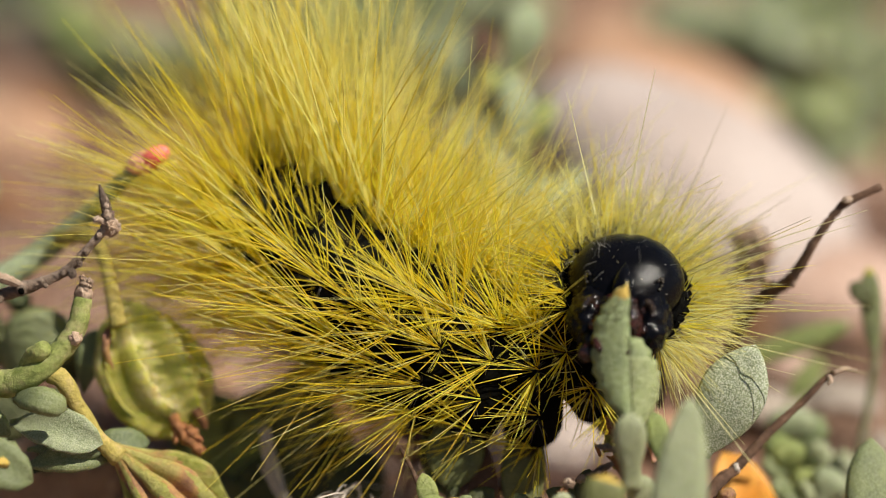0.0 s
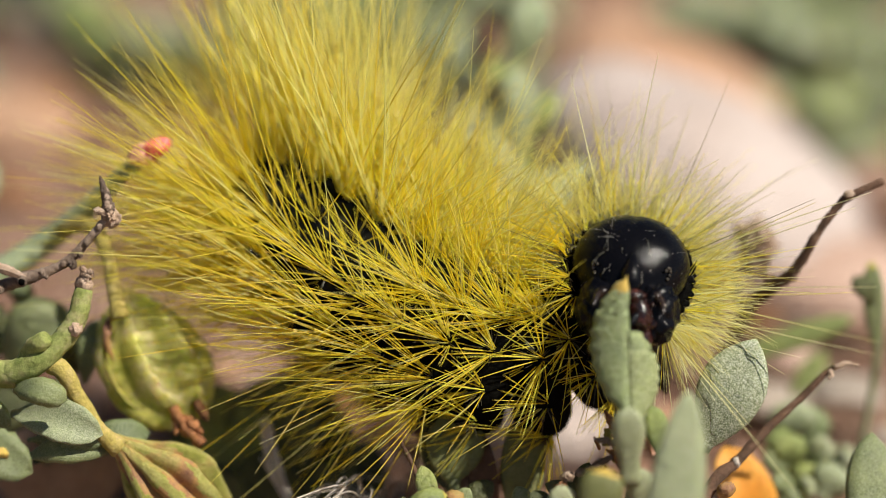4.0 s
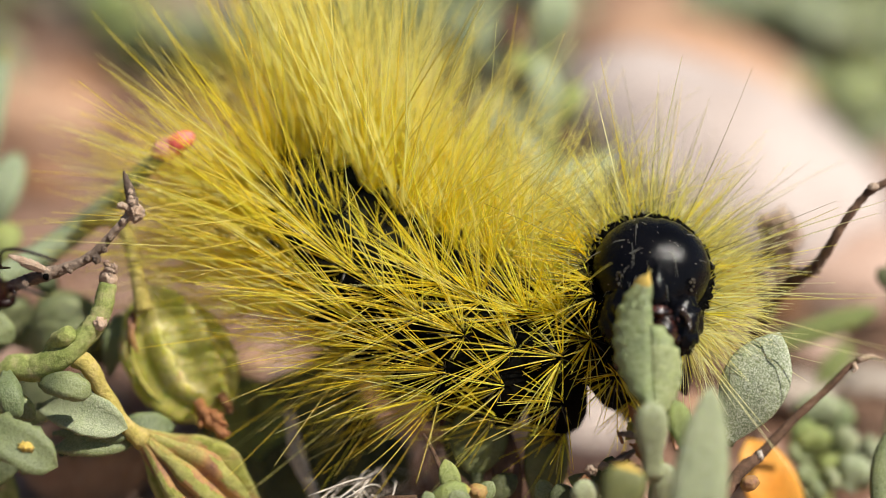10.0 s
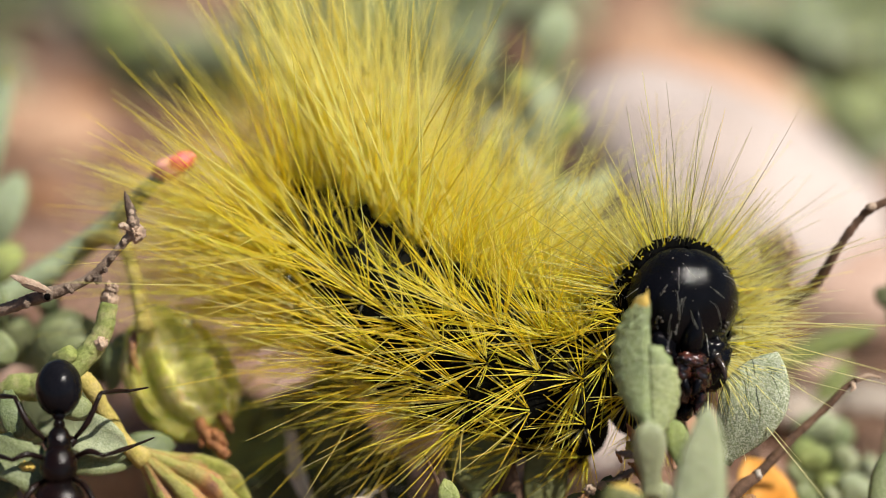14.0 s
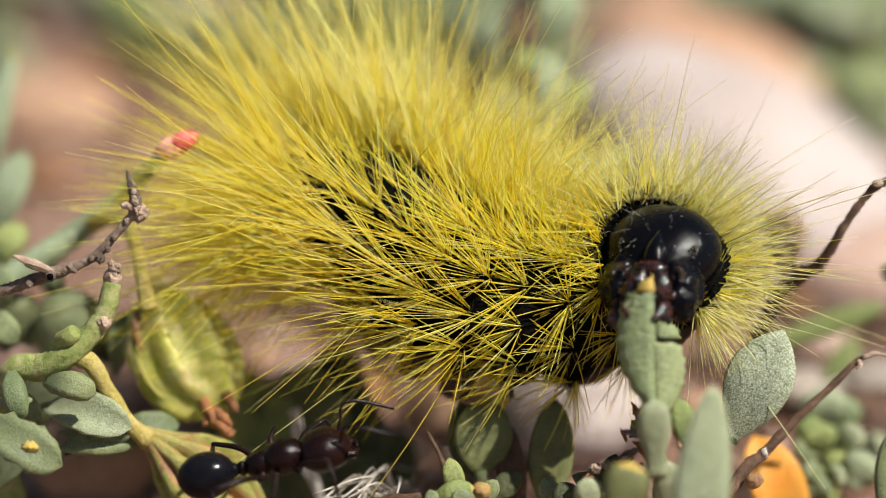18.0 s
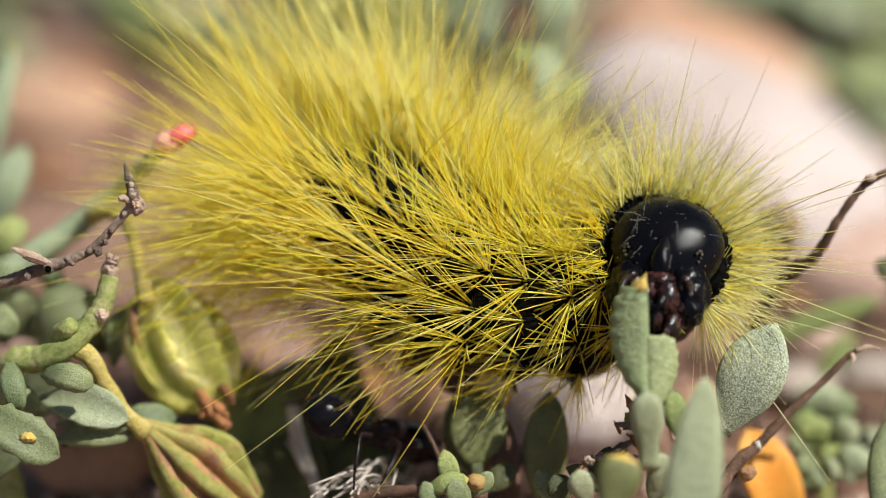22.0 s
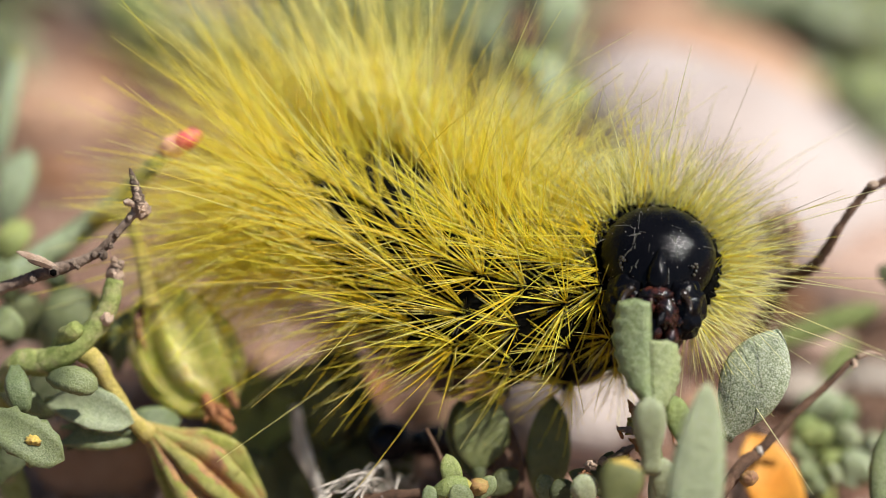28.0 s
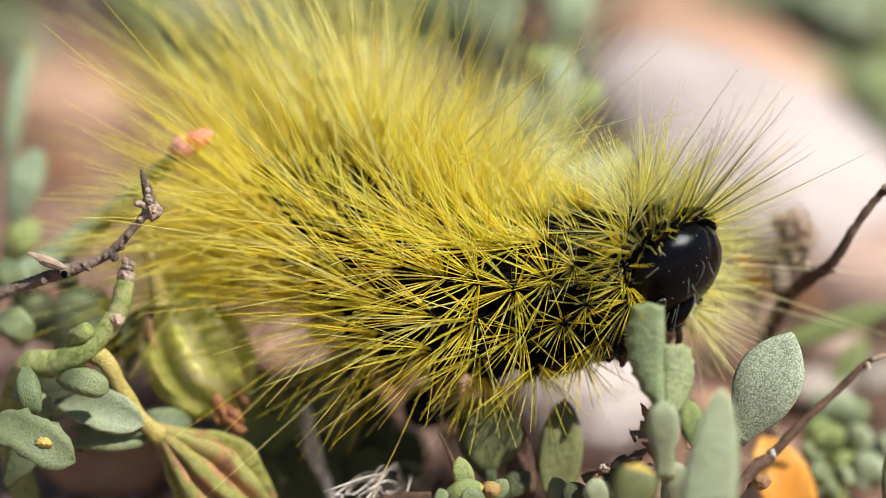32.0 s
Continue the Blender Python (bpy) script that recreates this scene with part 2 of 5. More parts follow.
YELLOW_STEM = surface("yellow_stem", [(0.3, (0.36, 0.30, 0.06)), (0.55, (0.50, 0.41, 0.12)), (0.74, (0.54, 0.42, 0.2))], 1.2, 5, vary=0.1, rough=0.6, relief=0.0002, strength=0.9, sheer=0.1)
POD_CREST = surface("pod_crest", [(0.3, (0.32, 0.34, 0.07)), (0.6, (0.48, 0.44, 0.14)), (0.74, (0.46, 0.28, 0.11))], 0.7, 6, vary=0.08, rough=0.5, relief=0.00018, strength=1.0, sheer=0.15)
POD = surface("green_pod", [(0.3, (0.24, 0.26, 0.04)), (0.48, (0.36, 0.36, 0.08)), (0.6, (0.46, 0.36, 0.11)), (0.72, (0.42, 0.21, 0.09))], 0.75, 4, vary=0.08, rough=0.5, relief=0.00025, strength=1.0, sheer=0.15)
POD_LIME = surface("lime_pod", [(0.3, (0.36, 0.38, 0.07)), (0.52, (0.52, 0.49, 0.12)), (0.66, (0.60, 0.55, 0.24)), (0.78, (0.56, 0.36, 0.15))], 0.9, 6, vary=0.08, rough=0.5, relief=0.00005, strength=0.5, sheer=0.9, deep=1.6)
POD_RUST = surface("rusty_pod", [(0.3, (0.24, 0.11, 0.08)), (0.5, (0.44, 0.25, 0.09)), (0.66, (0.40, 0.33, 0.10))], 0.7, 9, vary=0.1, rough=0.55, relief=0.00008, strength=0.8, sheer=0.1)
DRY = surface("dry_brown", [(0.3, (0.16, 0.07, 0.03)), (0.7, (0.42, 0.20, 0.08))], 0.9, 9, 0.7, 0.0001, 0.8, 0.2)
WITHER = surface("withered_petal", [(0.3, (0.26, 0.10, 0.04)), (0.7, (0.56, 0.26, 0.10))], 0.9, 9, 0.7, 0.0001, 0.8, 0.2, sheer=0.1)
TWIG = surface("grey_twig", [(0.3, (0.13, 0.09, 0.065)), (0.52, (0.27, 0.20, 0.15)), (0.75, (0.50, 0.41, 0.33))], 0.9, 6, 0.85, 0.0002, 1.0, 0.15)
TWIG_BROWN = surface("brown_twig", [(0.3, (0.065, 0.037, 0.021)), (0.6, (0.16, 0.09, 0.056)), (0.78, (0.34, 0.23, 0.16))], 0.9, 8, 0.8, 0.00012, 1.0, 0.15)
CUT = surface("pale_wood", [(0.3, (0.35, 0.22, 0.14)), (0.7, (0.68, 0.54, 0.42))], 1.2, 9, 0.8, 0.00012, 1.0, 0.15)
FIBRE = surface("white_fibre", [(0.3, (0.45, 0.40, 0.34)), (0.7, (0.75, 0.70, 0.62))], 1.2, 9, 0.7, 0.00005, 0.6, 0.15)
BUD_RED = surface("red_bud", [(0.35, (0.78, 0.13, 0.12)), (0.65, (0.84, 0.24, 0.22))], 0.6, 8, 0.5, 0.00005, 0.5, 0.1, sheer=0.15)
BUD_PINK = surface("pink_bud", [(0.35, (0.78, 0.36, 0.27)), (0.65, (0.80, 0.46, 0.34))], 0.6, 8, 0.5, 0.00005, 0.5, 0.1, sheer=0.15)
PETAL = surface("orange_petal", [(0.3, (0.72, 0.28, 0.03)), (0.7, (0.80, 0.42, 0.08))], 0.4, 7, 0.55, 0.00005, 0.4, 0.1, sheer=0.1)
SOIL = surface("sandy_soil", [(0.30, (0.11, 0.055, 0.034)), (0.47, (0.28, 0.15, 0.095)), (0.62, (0.44, 0.28, 0.195))], 0.075, 1.6, 0.95, 0.0006, 1.0, 0.0)
STONE_WHITE = surface("white_stone", [(0.3, (0.46, 0.37, 0.325)), (0.7, (0.60, 0.52, 0.48))], 0.09, 1.5, 0.85, 0.0003, 0.7, 0.05)
STONE_PINK = surface("pink_stone", [(0.3, (0.42, 0.27, 0.20)), (0.7, (0.62, 0.45, 0.37))], 0.15, 2.0, 0.85, 0.0003, 0.8, 0.15)
STONE_ORANGE = surface("orange_stone", [(0.3, (0.42, 0.23, 0.135)), (0.7, (0.60, 0.39, 0.26))], 0.15, 2.0, 0.9, 0.0003, 0.8, 0.12)
STONE_GREY = surface("grey_stone", [(0.3, (0.25, 0.21, 0.17)), (0.7, (0.46, 0.40, 0.34))], 0.2, 2.0, 0.85, 0.0003, 0.8, 0.2)


# ---- mesh helpers (millimetres in, metres out) ----
class Shape:
    def __init__(self):
        self.v, self.f, self.m = [], [], []

    def add(self, verts, faces, slot=0):
        k = len(self.v)
        self.v.extend(verts)
        self.f.extend([tuple(i + k for i in f) for f in faces])
        self.m.extend([slot] * len(faces))
        return self

    def rings(self, rings, slot=0, close=True):
        n = len(rings[0])
        faces = [(i * n + j, i * n + (j + 1) % n, (i + 1) * n + (j + 1) % n, (i + 1) * n + j) for i in range(len(rings) - 1) for j in range(n)]
        if close:
            faces += [tuple(range(n - 1, -1, -1)), tuple((len(rings) - 1) * n + j for j in range(n))]
        return self.add([p for r in rings for p in r], faces, slot)

    def mesh(self, name, mats, origin=Vector((0, 0, 0)), smooth=True):
        me = bpy.data.meshes.new(name)
        o = np.array(origin)
        me.from_pydata(((np.array([tuple(p) for p in self.v]) - o) * 0.001).tolist(), [], self.f)
        for m in mats:
            me.materials.append(m)
        if len(mats) > 1:
            me.polygons.foreach_set("material_index", self.m)
        me.polygons.foreach_set("use_smooth", [smooth] * len(self.f))
        me.update()
        return me


def thing(name, origin, label, category, group="", kind=""):
    ob = new(name)
    ob.empty_display_size = 0.001
    ob.location = Vector(origin) * 0.001
    return tagged(ob, label, category, group, kind)


def part(name, shape, mat, parent, label="", local=False):
    """One mesh object under a thing or part. Shapes are in world millimetres unless local."""
    mats = mat if isinstance(mat, (list, tuple)) else [mat]
    o = Vector((0, 0, 0))
    if not local:
        up = parent
        while up is not None:
            o = o + up.location * 1000
            up = up.parent
    ob = new(name, shape.mesh(name, mats, o))
    ob.parent = parent
    return tagged(ob, label)


def frame_of(d, hint=Vector((0, 0, 1))):
    d = d.normalized()
    a = hint - d * hint.dot(d)
    if a.length < 1e-4:
        a = Vector((1, 0, 0)) - d * d.x
    a.normalize()
    return d, a, d.cross(a)


def curve(points, n):
    """n + 1 places on a smooth line through the points."""
    p = [Vector(q) for q in points]
    p = [p[0] * 2 - p[1]] + p + [p[-1] * 2 - p[-2]]
    out = []
    for i in range(n + 1):
        s = i / n * (len(p) - 3)
        k = min(int(s), len(p) - 4)
        t = s - k
        a, b, c, d = p[k:k + 4]
        out.append(0.5 * ((2 * b) + (c - a) * t + (2 * a - 5 * b + 4 * c - d) * t * t + (3 * b - a - 3 * c + d) * t ** 3))
    return out


def tube(points, radii, n=12, sides=10, knobs=0.0, seed=0, slot=0, shape=None):
    """A round stem through the points; radii are spread along it; knobs: unevenness."""
    line = curve(points, n)
    rng = random.Random(seed)
    shape = shape or Shape()
    rings = []
    hint = Vector((0.21, -0.4, 0.9))
    for i, p in enumerate(line):
        d = line[min(i + 1, n)] - line[max(i - 1, 0)]
        _, a, b = frame_of(d, hint)
        hint = a
        s = i / n * (len(radii) - 1)
        k = min(int(s), len(radii) - 2)
        r = radii[k] + (radii[k + 1] - radii[k]) * (s - k)
        rings.append([p + (a * math.cos(t) + b * math.sin(t)) * r * (1 + knobs * (rng.random() - 0.5) * 2) for t in [j * math.tau / sides for j in range(sides)]])
    return shape.rings(rings, slot)


def blob(center, axes, rings=12, sides=16, rough=0.0, freq=1.0, slot=0, shape=None, warp=None):
    """A closed rounded body. axes: three half-axis vectors."""
    shape = shape or Shape()
    c, (ax, ay, az) = Vector(center), [Vector(a) for a in axes]
    verts = []
    for i in range(rings + 1):
        th = math.pi * i / rings
        for j in range(sides):
            ph = math.tau * j / sides
            u = Vector((math.sin(th) * math.cos(ph), math.sin(th) * math.sin(ph), math.cos(th)))
            if warp:
                u = warp(u)
            if rough:
                u = u * (1 + rough * noise.noise(u * freq + c * 0.37))
            verts.append(c + ax * u.x + ay * u.y + az * u.z)
    faces = [(i * sides + j, (i + 1) * sides + j, (i + 1) * sides + (j + 1) % sides, i * sides + (j + 1) % sides) for i in range(rings) for j in range(sides)]
    return shape.add(verts, faces, slot)


def leaf_shape(points, width, normal, thick=0.25, fold=0.0, peak=0.55, blunt=0.6, n=12, sides=12, wave=0.0, seed=0, tip_from=2.0, twist=0.0, stalk=0.18):
    """A fleshy leaf along the points. width: half-width in mm; thick: thickness to width; fold: how far the halves rise along the midrib."""
    rng = random.Random(seed)
    line = curve(points, n)
    shape = Shape()
    rings = []
    power = math.log(0.5) / math.log(peak)
    for i, p in enumerate(line):
        s = i / n
        d = (line[min(i + 1, n)] - line[max(i - 1, 0)]).normalized()
        _, up, side = frame_of(d, Matrix.Rotation(twist * (s - 0.5), 3, d) @ Vector(normal))
        w = width * max(math.sin(math.pi * min(max(s, 0.0), 1.0) ** power), 0.0) ** blunt
        if s < 0.5:
            w = max(w, width * stalk)
        w = max(w, width * 0.03)
        ring = []
        for j in range(sides):
            t = math.tau * j / sides
            x, y = math.cos(t), math.sin(t)
            edge = 1 + wave * (rng.random() - 0.5) * (abs(x) > 0.8)
            groove = 0.55 if (abs(x) < 0.2 and y > 0) else 1.0
            ring.append(p + side * (x * w * edge) + up * (y * w * thick * groove * (1 - 0.25 * x * x) + abs(x) * w * fold))
        rings.append(ring)
    shape.rings(rings)
    per = sides
    for k in range(len(shape.f)):
        if k < n * per and (k // per) / n >= tip_from:
            shape.m[k] = 1
    return shape


def setae(shape, rng, base, normal, back, count, length, spread, lean, radius, droop=0.0, curl=0.12, slot=0, steps=5, foot=0.42):
    """A tuft of bristles from one wart. back: the direction in which they lean."""
    _, a, b = frame_of(normal, Vector((0.3, 0.2, 1)))
    for _i in range(count):
        ang, off = rng.random() * math.tau, spread * math.sqrt(rng.random())
        d = (normal * math.cos(off) + (a * math.cos(ang) + b * math.sin(ang)) * math.sin(off) + back * lean).normalized()
        ln = length * (0.55 + 0.6 * rng.random())
        if rng.random() < 0.08:
            ln *= 1.35
        bend = Vector((rng.gauss(0, 1), rng.gauss(0, 1), rng.gauss(0, 1))) * curl + back * curl * 0.8 + Vector((0, 0, -droop))
        root = base + (a * math.cos(ang) + b * math.sin(ang)) * (foot * off / spread) + normal * rng.uniform(-0.1, 0.1)
        _, p, q = frame_of(d, Vector((0.1, 0.3, 1)))
        rings = []
        for k in range(steps + 1):
            s = k / steps
            c = root + d * (ln * s) + bend * (ln * s * s * 0.5)
            r = radius * (1 - 0.75 * s ** 1.5) + 0.002
            rings.append([c + (p * math.cos(t) + q * math.sin(t)) * r for t in (0, 2.094, 4.189)])
        shape.rings(rings, slot, close=False)
    return shape


# ---- ground and stones ----
def build_ground():
    n, shape = 90, Shape()
    xs = [math.copysign(abs(u) ** 2.6, u) for u in np.linspace(-1, 1, n + 1)]
    verts = []
    for v in xs:
        for u in xs:
            x, y = u * 2500, 40 + v * 2500
            near = math.exp(-((x / 160) ** 2 + ((y - 40) / 160) ** 2))
            z = near * (1.8 * noise.noise(Vector((x, y, 0)) * 0.055) + 0.6 * noise.noise(Vector((x, y, 7)) * 0.22)) - 0.9
            verts.append((x, y, z))
    faces = [(i * (n + 1) + j, i * (n + 1) + j + 1, (i + 1) * (n + 1) + j + 1, (i + 1) * (n + 1) + j) for i in range(n) for j in range(n)]
    shape.add(verts, faces)
    return tagged(new("ground", shape.mesh("ground", [SOIL])), "dry pinkish brown sandy soil with fine grit", "ground", kind="structure")


def stone(x, y, rx, ry, mat, label, name="stone", rough=0.18, group="", lift=0.35, deep=0.8, tilt=0.0):
    """A stone on the ground; its middle stands behind the plan place (x, y)."""
    p, w = on_ground(x, y)
    a, c = size(rx, w), size(ry, w)
    p = Vector((p.x, p.y, c * lift))
    shape = blob(p, (Vector((math.cos(tilt), 0, -math.sin(tilt))) * a, (0, a * deep, 0), Vector((math.sin(tilt), 0, math.cos(tilt))) * c), 18, 26, rough, 1.7)
    ob = new(name, shape.mesh(name, [mat], p))
    ob.location = p * 0.001
    return tagged(ob, label, "stone", group)


def build_stones():
    stone(1285, 400, 330, 175, STONE_WHITE, "large pale pinkish white stone lying on the soil", rough=0.12, lift=0.5, deep=1.0, tilt=0.5)
    stone(1265, 235, 270, 120, STONE_ORANGE, "rusty brown stone leaning behind the white stone", rough=0.12, lift=0.5, tilt=0.5)
    stone(1520, 500, 200, 70, STONE_PINK, "broad pinkish beige stone in front of the white one", rough=0.12, lift=0.4)
    stone(1045, 105, 78, 48, STONE_ORANGE, "small orange pink stone on the soil", rough=0.25)
    stone(1155, 22, 85, 45, STONE_ORANGE, "orange pink stone lying far back on the soil", rough=0.25)
    stone(1000, 775, 165, 125, STONE_WHITE, "smooth pale pinkish white pebble under the caterpillar", rough=0.1, lift=0.6)
    stone(850, 735, 75, 70, STONE_ORANGE, "orange pink pebble beneath the caterpillar", rough=0.12, lift=0.5)
    stone(760, 750, 60, 60, STONE_ORANGE, "orange pink pebble on the soil", rough=0.15, lift=0.5)
    stone(1430, 635, 60, 38, STONE_PINK, "small pale pink pebble beside the twig", rough=0.1, lift=0.6)
    stone(1400, 700, 70, 34, STONE_GREY, "flat brownish grey pebble", rough=0.2)
    stone(1535, 690, 70, 40, STONE_GREY, "dark grey pebble among the small plants", rough=0.2)
    # added mound: its light colour stands in for a sunlit patch of soil
    stone(155, 850, 120, 84, STONE_ORANGE, "smooth pinkish brown mound added as lit soil under the shrublet", rough=0.1, lift=0.6)
    stone(60, 220, 130, 60, STONE_ORANGE, "reddish brown stone on the soil", rough=0.25)
    rng = random.Random(5)
    for i in range(46):
        x, y = rng.uniform(-100, 1650), rng.uniform(20, 800)
        r = rng.uniform(18, 55)
        mat = rng.choice((STONE_PINK, STONE_GREY, STONE_ORANGE, STONE_PINK))
        name = {"pink_stone": "pale pink pebble", "grey_stone": "grey brown pebble", "orange_stone": "rusty orange pebble"}[mat.name]
        stone(x, y, r, r * 0.7, mat, name + " lying on the dry soil", "pebble", 0.2, group="loose pebbles")
    # fine grit
    grit = Shape()
    for i in range(1500):
        p, w = on_ground(rng.uniform(-200, 1750), rng.uniform(10, 1000))
        r = rng.uniform(0.15, 0.6)
        blob((p.x, p.y, r * 0.2 - 0.3), ((r, 0, 0), (0, r, 0), (0, 0, r * 0.8)), 3, 5, 0.3, 2.0, shape=grit)
    ob = new("grit", grit.mesh("grit", [STONE_PINK]))
    tagged(ob, "fine pinkish grit scattered over the soil", "gravel", kind="stuff")


# ---- plants ----
def leaf_part(parent, base, tip, width, mat=None, normal=None, bow=0.0, tip_mat=None, name="leaf", **kw):
    """A leaf between two plan places (x, y, w); width in plan units; bow bends the midline towards the eye."""
    a, b = at(*base), at(*tip)
    nrm = normal or (-AWAY + UP * 0.35)
    mid = (a + b) / 2 + nrm.normalized() * bow
    mats = [mat or LEAF] + ([tip_mat] if tip_mat else [])
    if not tip_mat:
        kw.pop("tip_from", None)
    return part(name, leaf_shape([a, mid, b], size(width / 2, tip[2]), nrm, **kw), mats, parent)


def stem_part(parent, points, radii, mat=None, name="stem", **kw):
    return part(name, tube([at(*p) for p in points], [size(r, points[0][2]) for r in radii], **kw), mat or STEM, parent)


def pod_part(parent, base, tip, width, name="pod", seed=1, rust=0.3, ridge=0.22, mats=(POD, POD_CREST, POD_RUST), ribs=3.5, swell=0.55, lumps=0.05, label="ribbed yellow-green seed pod streaked with rust"):
    """A ribbed, swollen seed pod."""
    a, b = at(*base), at(*tip)
    d, up, side = frame_of(b - a, -AWAY)
    ln, r, n, sides = (b - a).length, size(width / 2, base[2]), 36, 144
    rings = []
    for i in range(n + 1):
        s = i / n
        rise = min(s / swell, 1.0)
        w = r * (0.14 + 0.86 * (rise * rise * (3 - 2 * rise)) ** 0.8) * (1 - 0.55 * max(0.0, (s - 0.6) / 0.4) ** 1.6)
        if i == n:
            w *= 0.3
        ring = []
        for j in range(sides):
            t = math.tau * j / sides
            crest = abs(math.cos(ribs * t + 0.5 * s + seed))
            f = (1 - ridge * (1 - crest) ** 1.5 * min(1.0, s * 3)) * (1 + lumps * noise.noise(Vector((math.cos(t) * 2, math.sin(t) * 2, s * 6 + seed))))
            reach = ln * s + r * 0.35 * crest * max(0.0, (s - 0.75) / 0.25)
            ring.append(a + d * reach + (side * math.cos(t) + up * math.sin(t) * 0.75) * w * f)
        rings.append(ring)
    shape = Shape().rings(rings)
    for k in range(n * sides):
        i, j = divmod(k, sides)
        s, t = i / n, math.tau * (j + 0.5) / sides
        crest = abs(math.cos(ribs * t + 0.5 * s + seed))
        lobe = int((ribs * t + 0.5 * s + seed) / math.pi + 0.5)
        patch = noise.noise(Vector((lobe * 3.1, s * 3.0, seed)))
        wobble = 0.25 * noise.noise(Vector((t * 9, s * 9, seed)))
        if crest + wobble > 0.82:
            shape.m[k] = 1
        if crest + wobble < 0.16 + 0.5 * rust * (0.3 + patch) or s + wobble * 0.3 > 0.96:
            shape.m[k] = 2
    return part(name, shape, list(mats), parent, label)


def build_left_shrub():
    """The leafy shrublet with two pods beside the caterpillar's tail."""
    root = at(40, 1010, 4)
    t = thing("leafy_shrublet", (root.x, root.y, 0), "grey-green shrublet with fleshy leaves, red bud and ribbed pods", "plant")
    main = [(30, 1060, 4), (10, 900, 3), (-20, 760, 2), (10, 655, 0), (60, 645, -0.5), (105, 625, -1), (150, 585, -1), (175, 545, -1), (188, 495, -1)]
    s = stem_part(t, main, [24, 24, 24, 24, 23, 21, 19, 17, 15], n=60, sides=14, knobs=0.1, seed=3)
    part("cut_end", blob(at(188, 486, -1), (RIGHT * 0.4, UP * 0.42, AWAY * 0.4), 8, 10, 0.4, 3), CUT, s)
    for x, y, r in ((186, 466, 9), (198, 470, 8), (192, 476, 10)):
        part("bud_scale", blob(at(x, y, -1.2), (RIGHT * r / 52, UP * r / 34, AWAY * r / 52), 10, 12, 0.9, 4), CUT, s)
    part("knob", blob(at(172, 566, -1.25), (RIGHT * 0.3, UP * 0.3, AWAY * 0.3), 10, 14, 0.6, 3), CUT, s)
    stem_part(t, [(85, 640, -0.5), (98, 605, -0.8), (112, 590, -1.4), (120, 580, -1.6)], [20, 20, 18, 13], n=14, sides=12, knobs=0.08, name="side_shoot")
    # yellow stalk and the lower pod
    stem_part(t, [(128, 628, -0.8), (150, 640, -0.8), (180, 690, -0.5), (215, 745, -0.2), (250, 775, 0.2)], [17, 17, 15, 15, 18], YELLOW_STEM, "pod_stalk", n=16, knobs=0.12, seed=8)
    pod_part(t, (240, 758, 0.8), (415, 900, 2.0), 172, seed=2, rust=2.0, ridge=0.36, ribs=4.5, swell=0.62, lumps=0.12)
    # rear stem with the red bud
    rear = [(-60, 520, 6), (0, 490, 6.2), (70, 445, 6.3), (140, 395, 6.4), (200, 345, 5.6), (245, 300, 4.2), (278, 271, 3.0)]
    stem_part(t, rear, [25, 25, 24, 22, 18, 15, 11], LEAF_SAGE, n=24, knobs=0.08, name="rear_stem")
    stem_part(t, [(-60, 520, 6), (-80, 700, 5), (-60, 900, 4), (0, 1060, 4)], [20, 22, 24, 24], n=12, name="rear_stem")
    part("red_bud", blob(at(293, 256, 2.6), ((RIGHT * 0.76 + UP * 0.24), (UP * 0.52 - RIGHT * 0.16), AWAY * 0.45), 12, 16, 0.25, 2), BUD_PINK, t, "pinkish red flower bud")
    part("red_bud", blob(at(314, 245, 2.4), ((RIGHT * 0.64 + UP * 0.27), (UP * 0.42 - RIGHT * 0.14), AWAY * 0.40), 12, 16, 0.25, 2), BUD_RED, t, "coral red bud tip")
    stem_part(t, [(150, 392, 5.4), (185, 380, 4.4), (215, 400, 3.4), (232, 450, 2.6), (245, 520, 2.0), (252, 545, 1.9)], [15, 15, 13, 12, 14, 18], YELLOW_STEM, "pod_stalk", n=18, knobs=0.06)
    pod = pod_part(t, (252, 500, 4.2), (374, 712, 4.0), 126, seed=5, rust=0.4, ridge=0.14, ribs=2.5, swell=0.5, lumps=0.16, mats=(POD_LIME, POD_LIME, POD_CREST), label="swollen lime green seed pod with rusty margins")
    for pts, wd, turn in (([(252, 508, 3.6), (252, 600, 2.9), (296, 686, 2.8), (364, 732, 3.2)], 92, -0.4), ([(262, 505, 3.6), (304, 566, 3.0), (346, 656, 2.9), (388, 716, 3.3)], 96, 0.2), ([(276, 508, 4.2), (350, 566, 4.0), (392, 640, 4.0), (398, 712, 4.2)], 54, 0.5)):
        part("sepal", leaf_shape([at(*p) for p in pts], size(wd / 2, 4), -AWAY + RIGHT * turn, 0.3, 0.3, 0.5, 0.5, 26, 18, 0.25, int(wd), stalk=0.3), POD_LIME, pod)
    rim = [(242, 530, 3.0), (226, 575, 2.4), (228, 628, 2.3), (262, 690, 2.5), (330, 730, 2.9)]
    part("sepal_rim", tube([at(*p) for p in rim], [0.04, 0.09, 0.11, 0.09, 0.04], 30, 8, 0.3, 5), LEAF_BUFF, pod, "pale yellow sepal rim")
    part("sepal_margin", tube([at(240, 532, 3.0), at(229, 562, 2.1), at(230, 595, 2.0), at(242, 622, 2.2)], [0.05, 0.2, 0.17, 0.04], 24, 9, 0.25, 2), POD_RUST, pod, "rusty sepal margin")
    part("sepal_tip", tube([at(385, 690, 2.8), at(400, 716, 2.8), at(406, 726, 2.8)], [0.22, 0.2, 0.08], 10, 9, 0.3, 3), DRY, pod, "reddish brown sepal tip")
